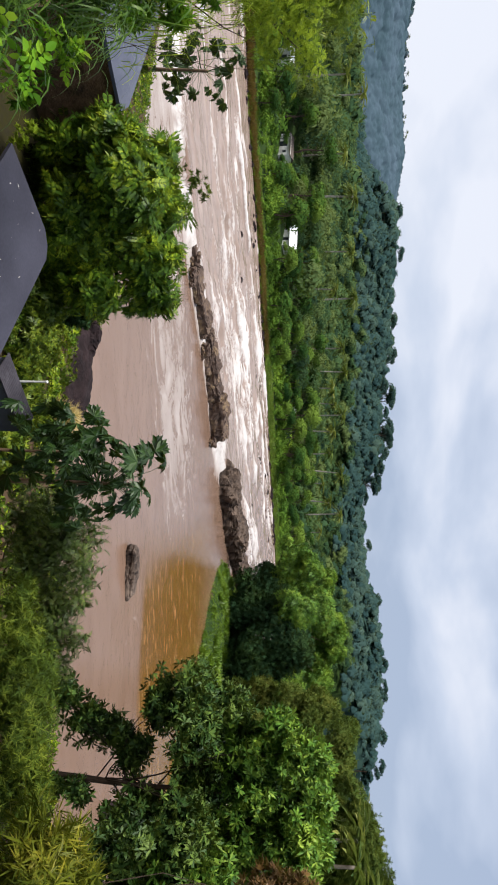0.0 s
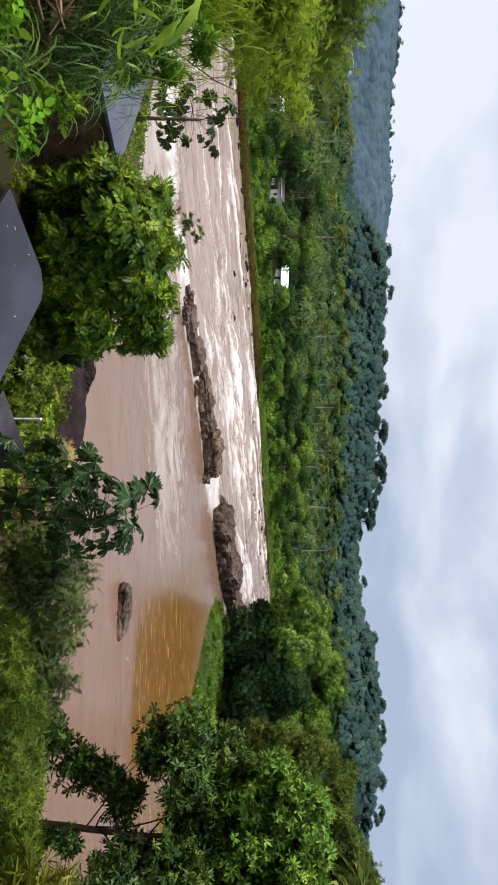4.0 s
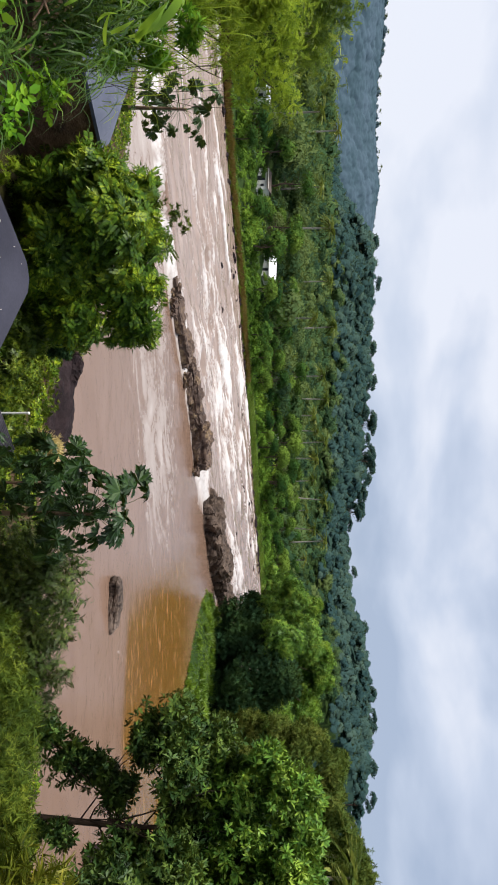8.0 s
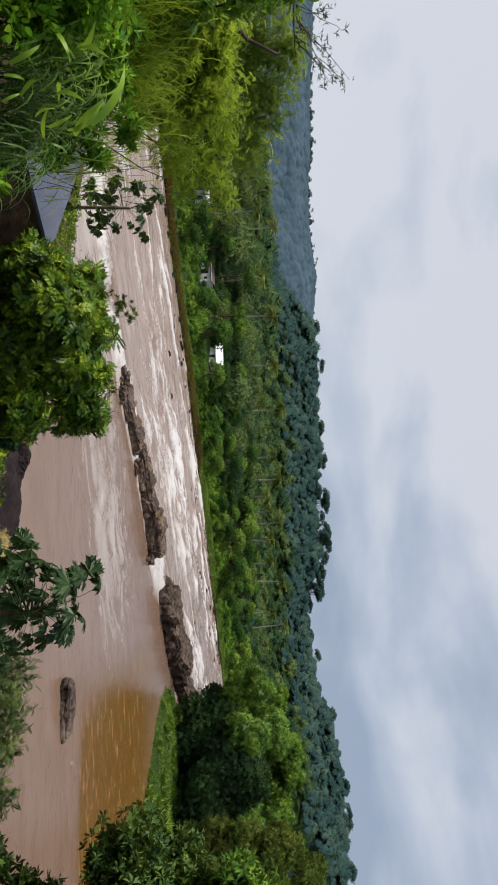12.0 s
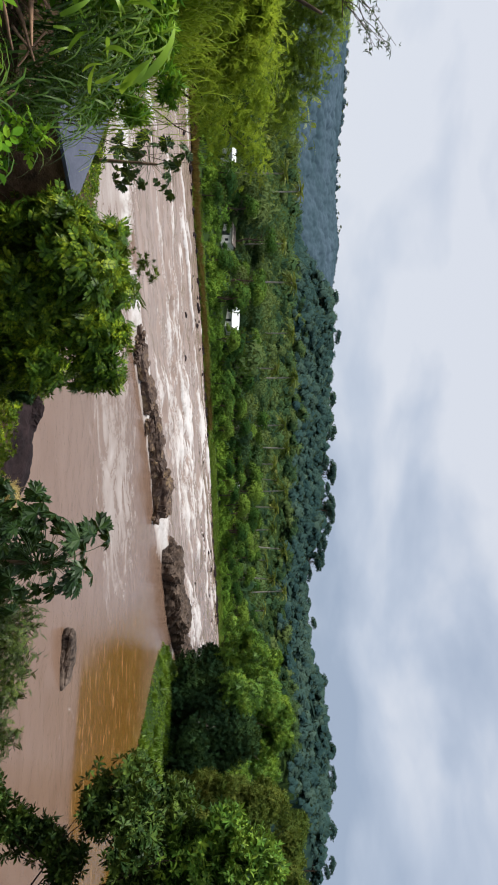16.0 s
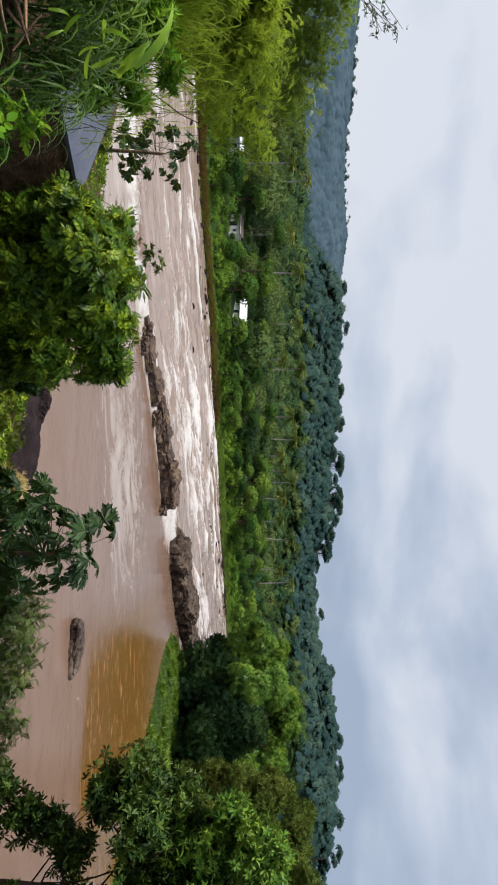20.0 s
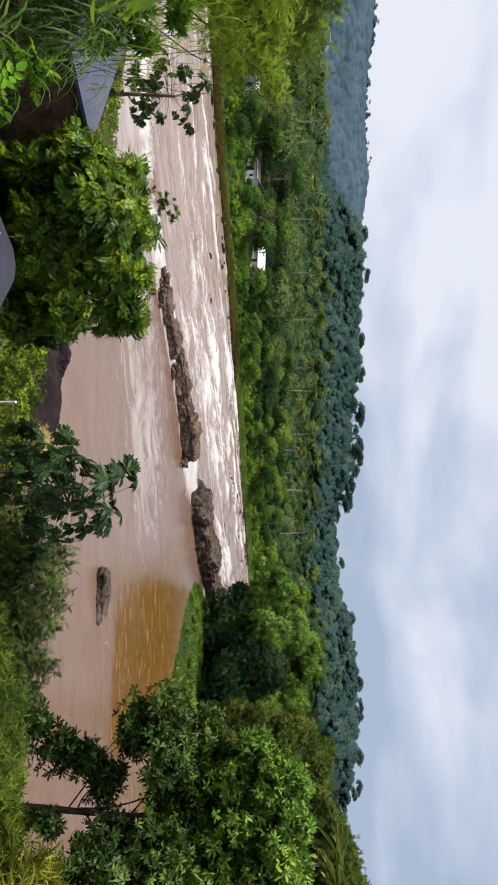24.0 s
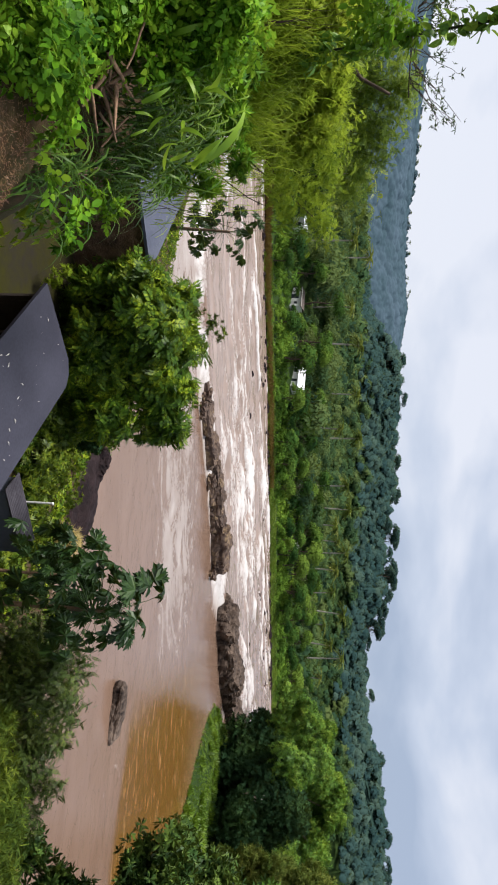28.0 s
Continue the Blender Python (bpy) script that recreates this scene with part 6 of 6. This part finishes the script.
tagged(part("ledge_undergrowth", puffed("ledge_undergrowth", *lump_leaves(FILL_LUMPS, wb, 900, TWIG_SLIM, 0.11, 421, droop=0.1, shell=(0.4, 1.1), sub=3)), LEAF_WEED, at=pose(*wb)), "dark green undergrowth on the ledge's edge", "undergrowth", kind="stuff")

# dry litter on the bare strip of the ledge
r = np.random.default_rng(67)
n = 9500
lx, ly = r.uniform(-2.6, -1.25, n), r.uniform(1.5, 2.95, n)
ok = (ly < ledge_edge(lx) + 0.05)
lx, ly = lx[ok], ly[ok]
v, f = scatter(*THIN, np.stack([lx, ly, land(lx, ly) + 0.012], -1) - np.array(wb), turns(r.normal(0, 1, (len(lx), 3)) * (1, 1, 0.25)), r.uniform(0.01, 0.04, len(lx)))
tagged(part("leaf_litter", mesh_of("leaf_litter", v, f), leaf_mat("dry_litter", (0.06, 0.018, 0.007), (0.12, 0.05, 0.02), (0.24, 0.13, 0.055), 4.0, glow=0.05), at=pose(*wb)), "dry brown leaf litter on bare earth", "leaf litter", kind="stuff")

# a heap of dead sticks
DEAD_WOOD = plain_mat("dead_wood", (0.06, 0.032, 0.02), (0.36, 0.21, 0.12), 6.0, 0.85, 0.4, 0.005)
pile = thing("stick_pile", pose(-2.9, 3.05, 12.55), "heap of broken dry brown branches among weeds", "branches")
r = np.random.default_rng(58)
for k in range(26):
    c, w = r.normal(0, 0.12, 3) * (1, 1, 0.8), np.array([0.55, 0.5, 0.15]) + r.normal(0, 0.45, 3)
    w *= r.uniform(0.08, 0.2) / np.linalg.norm(w)
    part("stick", mesh_of("stick", *limb(c - w, c + w, r.uniform(0.006, 0.016) if k % 4 else 0.018, 0.006, 600 + k, 5, 0.03, 6), True), DEAD_WOOD, pile)

# ---------------------------------------------------------------- sheds below the ledge
SLATE = plain_mat("slate_grey_roof", (0.023, 0.023, 0.036), (0.044, 0.044, 0.064), 0.7, 0.6, 0.15, 0.004, fine=18, spec=0.3)
TIN = plain_mat("weathered_tin", (0.045, 0.042, 0.052), (0.09, 0.085, 0.1), 1.2, 0.85, 0.2, 0.004, spec=0.1)
GREY_SHEET = plain_mat("grey_fibre_sheet", (0.055, 0.066, 0.10), (0.09, 0.10, 0.14), 1.5, 0.85, 0.2, 0.005)
DARK_PLANK = plain_mat("dark_plank", (0.022, 0.015, 0.012), (0.05, 0.036, 0.028), 3.0, 0.85, 0.4)
EARTH_WALL = plain_mat("laterite_wall", (0.04, 0.025, 0.017), (0.21, 0.125, 0.08), 2.2, 0.95, 0.8, 0.05)
CONCRETE = plain_mat("mossy_concrete", (0.032, 0.032, 0.003), (0.023, 0.019, 0.018), 0.4, 0.9, 0.7, 0.03, fine=5, spec=0.05)
PVC = plain_mat("white_pipe", (0.7, 0.7, 0.68), (0.82, 0.82, 0.8), 3.0, 0.4, 0.0)

hut = thing("hut", pose(-5.67, 11.23, 5.9, 0, 0, math.degrees(math.atan2(-0.597, 0.80))), "low hut with a flat slate-grey sheet roof and dark open front", "hut")
# local x runs along the open front, local y to the back
roof_bm = slab([(0, 0, 2.1), (5.0, 0, 2.1), (5.0, 2.25, 2.1), (0.45, 2.35, 2.1), (0.18, 2.2, 2.1), (0, 1.9, 2.1)], 0.07)
part("roof", roof_bm, SLATE, hut)
part("back_wall", box(bmesh.new(), 0.2, 4.8, 2.0, 2.12, -0.3, 2.02), DARK_PLANK, hut)
part("side_wall", box(bmesh.new(), 0.2, 0.32, 0.25, 2.0, -0.3, 2.02), DARK_PLANK, hut)
part("side_wall", box(bmesh.new(), 4.68, 4.8, 0.25, 2.0, -0.3, 2.02), DARK_PLANK, hut)
for px in (0.2, 1.7, 3.2, 4.7):
    part("post", box(bmesh.new(), px, px + 0.1, 0.15, 0.25, -0.3, 2.02), DARK_PLANK, hut)
r = np.random.default_rng(61)
tv, tf = scatter(*SLIM, np.stack([r.uniform(0.2, 3.5, 26), r.uniform(0.2, 2.0, 26), np.full(26, 2.112)], -1), turns(r.normal(0, 1, (26, 3)) * (1, 1, 0)), r.uniform(0.02, 0.14, 26))
fallen = part("fallen_leaves", mesh_of("fallen_leaves", tv + [0, 0, 0.012], tf), plain_mat("bleached_leaf", (0.4, 0.38, 0.33), (0.65, 0.62, 0.56), 3, 0.8, 0), at=hut.matrix_basis.copy())
tagged(fallen, "pale fallen leaves scattered on the roof", "leaves", kind="stuff")

shed = thing("tin_shed", pose(-1.45, 12.9, 5.7, 0, 0, 41.7), "small shed under a dark corrugated tin roof", "shed")
n = 121
cx = np.linspace(0, 1.95, 3)
cy = np.linspace(0, 0.76, n)
CX, CY = np.meshgrid(cx, cy)
CZ = 1.2 + 0.02 * np.sin(CY * 2 * np.pi / 0.07) - 0.04 * CY
part("roof", sheet("roof", CX, CY, CZ, TIN), TIN, shed)
solid = shed.children[0].modifiers.new("thickness", "SOLIDIFY")
solid.thickness = 0.006
part("wall", box(bmesh.new(), 0.1, 1.85, 0.08, 0.68, -0.4, 1.13), GREY_SHEET, shed)

pipe = thing("water_pipe", pose(-1.41, 14.93, 5.6), "upright white plastic pipe with a cap", "pipe")
part("tube", mesh_of("tube", *tube([(0, 0, -0.3), (0, 0, 0.6), (0, 0, 1.52)], [0.028] * 3, 10), True), PVC, pipe)
part("cap", mesh_of("cap", *tube([(0, 0, 1.49), (0, 0, 1.5), (0, 0, 1.55), (0, 0, 1.555)], [0.028, 0.036, 0.036, 0.004], 10), True), PVC, pipe)

store = thing("store_house", pose(-8.82, 15.54, 5.6, 0, 0, math.degrees(math.atan2(-0.75, -0.66))), "old laterite store house under a flat grey sheet roof", "building")
# local x runs left along the front, local -y to the back
part("roof", slab([(-0.15, 0.2, 3.1), (2.3, 0.2, 3.1), (2.3, -2.9, 4.4), (-0.15, -0.15, 3.22)], 0.09), GREY_SHEET, store)
wall_bm = box(bmesh.new(), -0.55, 2.15, -2.8, 0.0, -0.8, 3.0)
bmesh.ops.subdivide_edges(wall_bm, edges=wall_bm.edges, cuts=26, use_grid_fill=True)
for v_ in wall_bm.verts:
    v_.co.y *= max(0.1, 0.12 + 0.85 * v_.co.x / 2.15)
    v_.co += v_.normal * 0.05 * noise.fractal(v_.co * 2.3, 1.0, 2.0, 3) if v_.co.z < 2.95 else Vector()
part("wall", wall_bm, EARTH_WALL, store)

apron = part("yard_apron", slab([(-9.0, 12.1, 6.34), (-5.6, 10.6, 6.34), (-5.2, 13.4, 6.34), (-7.4, 16.2, 6.34), (-10.6, 15.4, 6.34)], 0.5), CONCRETE)
tagged(apron, "damp grey concrete yard stained with moss", "paving", kind="structure")

# ---------------------------------------------------------------- pole, wires and the overgrown stay
RUSTY_POLE = plain_mat("rusty_pole", (0.13, 0.055, 0.03), (0.26, 0.13, 0.07), 5.0, 0.8, 0.3)
CABLE = plain_mat("black_cable", (0.012, 0.012, 0.013), (0.03, 0.03, 0.03), 4.0, 0.6, 0.0)
pole_at = (-15.35, 12.95)
pole = thing("utility_pole", pose(*on_land(*pole_at)), "rusty brown utility pole behind the bushes", "pole")
pz = 16.7 - float(land(*pole_at))
part("shaft", mesh_of("shaft", *tube([(0, 0, -0.5), (0, 0, pz * 0.5), (0, 0, pz - 0.01), (0, 0, pz)], [0.15, 0.135, 0.12, 0.01], 10), True), RUSTY_POLE, pole)
part("crossarm", box(bmesh.new(), -0.6, 0.6, -0.05, 0.05, pz - 0.35, pz - 0.25), RUSTY_POLE, pole)
for k, (dx, dy, up) in enumerate([(0.0, 0.0, 8.0), (0.26, 0.24, 8.0), (0.5, -0.6, 9.0)]):
    t = np.linspace(0, 1, 14)
    a, b = np.array([pole_at[0] + 0.15 * k, pole_at[1] + 0.2 * k, 16.5]), np.array([2.0 + dx, -1.9 + dy, 14 + up * 0.32])
    line = a + (b - a) * t[:, None]
    line[:, 2] -= 0.25 * np.sin(np.pi * t)
    wire = part("overhead_wire", mesh_of("overhead_wire", *tube(line, [0.006] * 14, 5), True), CABLE)
    tagged(wire, "thin black overhead wire", "wire", "overhead wires")

stay = thing("overgrown_stay", pose(-5.1, 4.9, 12.2), "slanting stay cable thickly overgrown with leafy vine", "cable")
S0, S1 = np.array([-5.35, 5.35, 13.6]) - (-5.1, 4.9, 12.2), np.array([-3.75, 2.85, 18.5]) - (-5.1, 4.9, 12.2)
t = np.linspace(0, 1, 30)[:, None]
line = S0 + (S1 - S0) * t
part("cable", mesh_of("cable", *tube(np.vstack([line[:1] - (0, 0, 1.5), line]), [0.012] * 31, 6), True), CABLE, stay)
r = np.random.default_rng(63)
k = r.uniform(0, 1, 560) ** 1.5 * 0.52
p = S0 + (S1 - S0) * k[:, None] + r.normal(0, 0.055, (560, 3)) * (1.3 - 1.6 * k[:, None])
v, f = scatter(*HEART, p, turns(r.normal(0, 1, (560, 3)) + (0, 0, -0.7)), r.uniform(0.06, 0.14, 560))
part("vine", mesh_of("vine", v, f), LEAF_BROAD, stay)
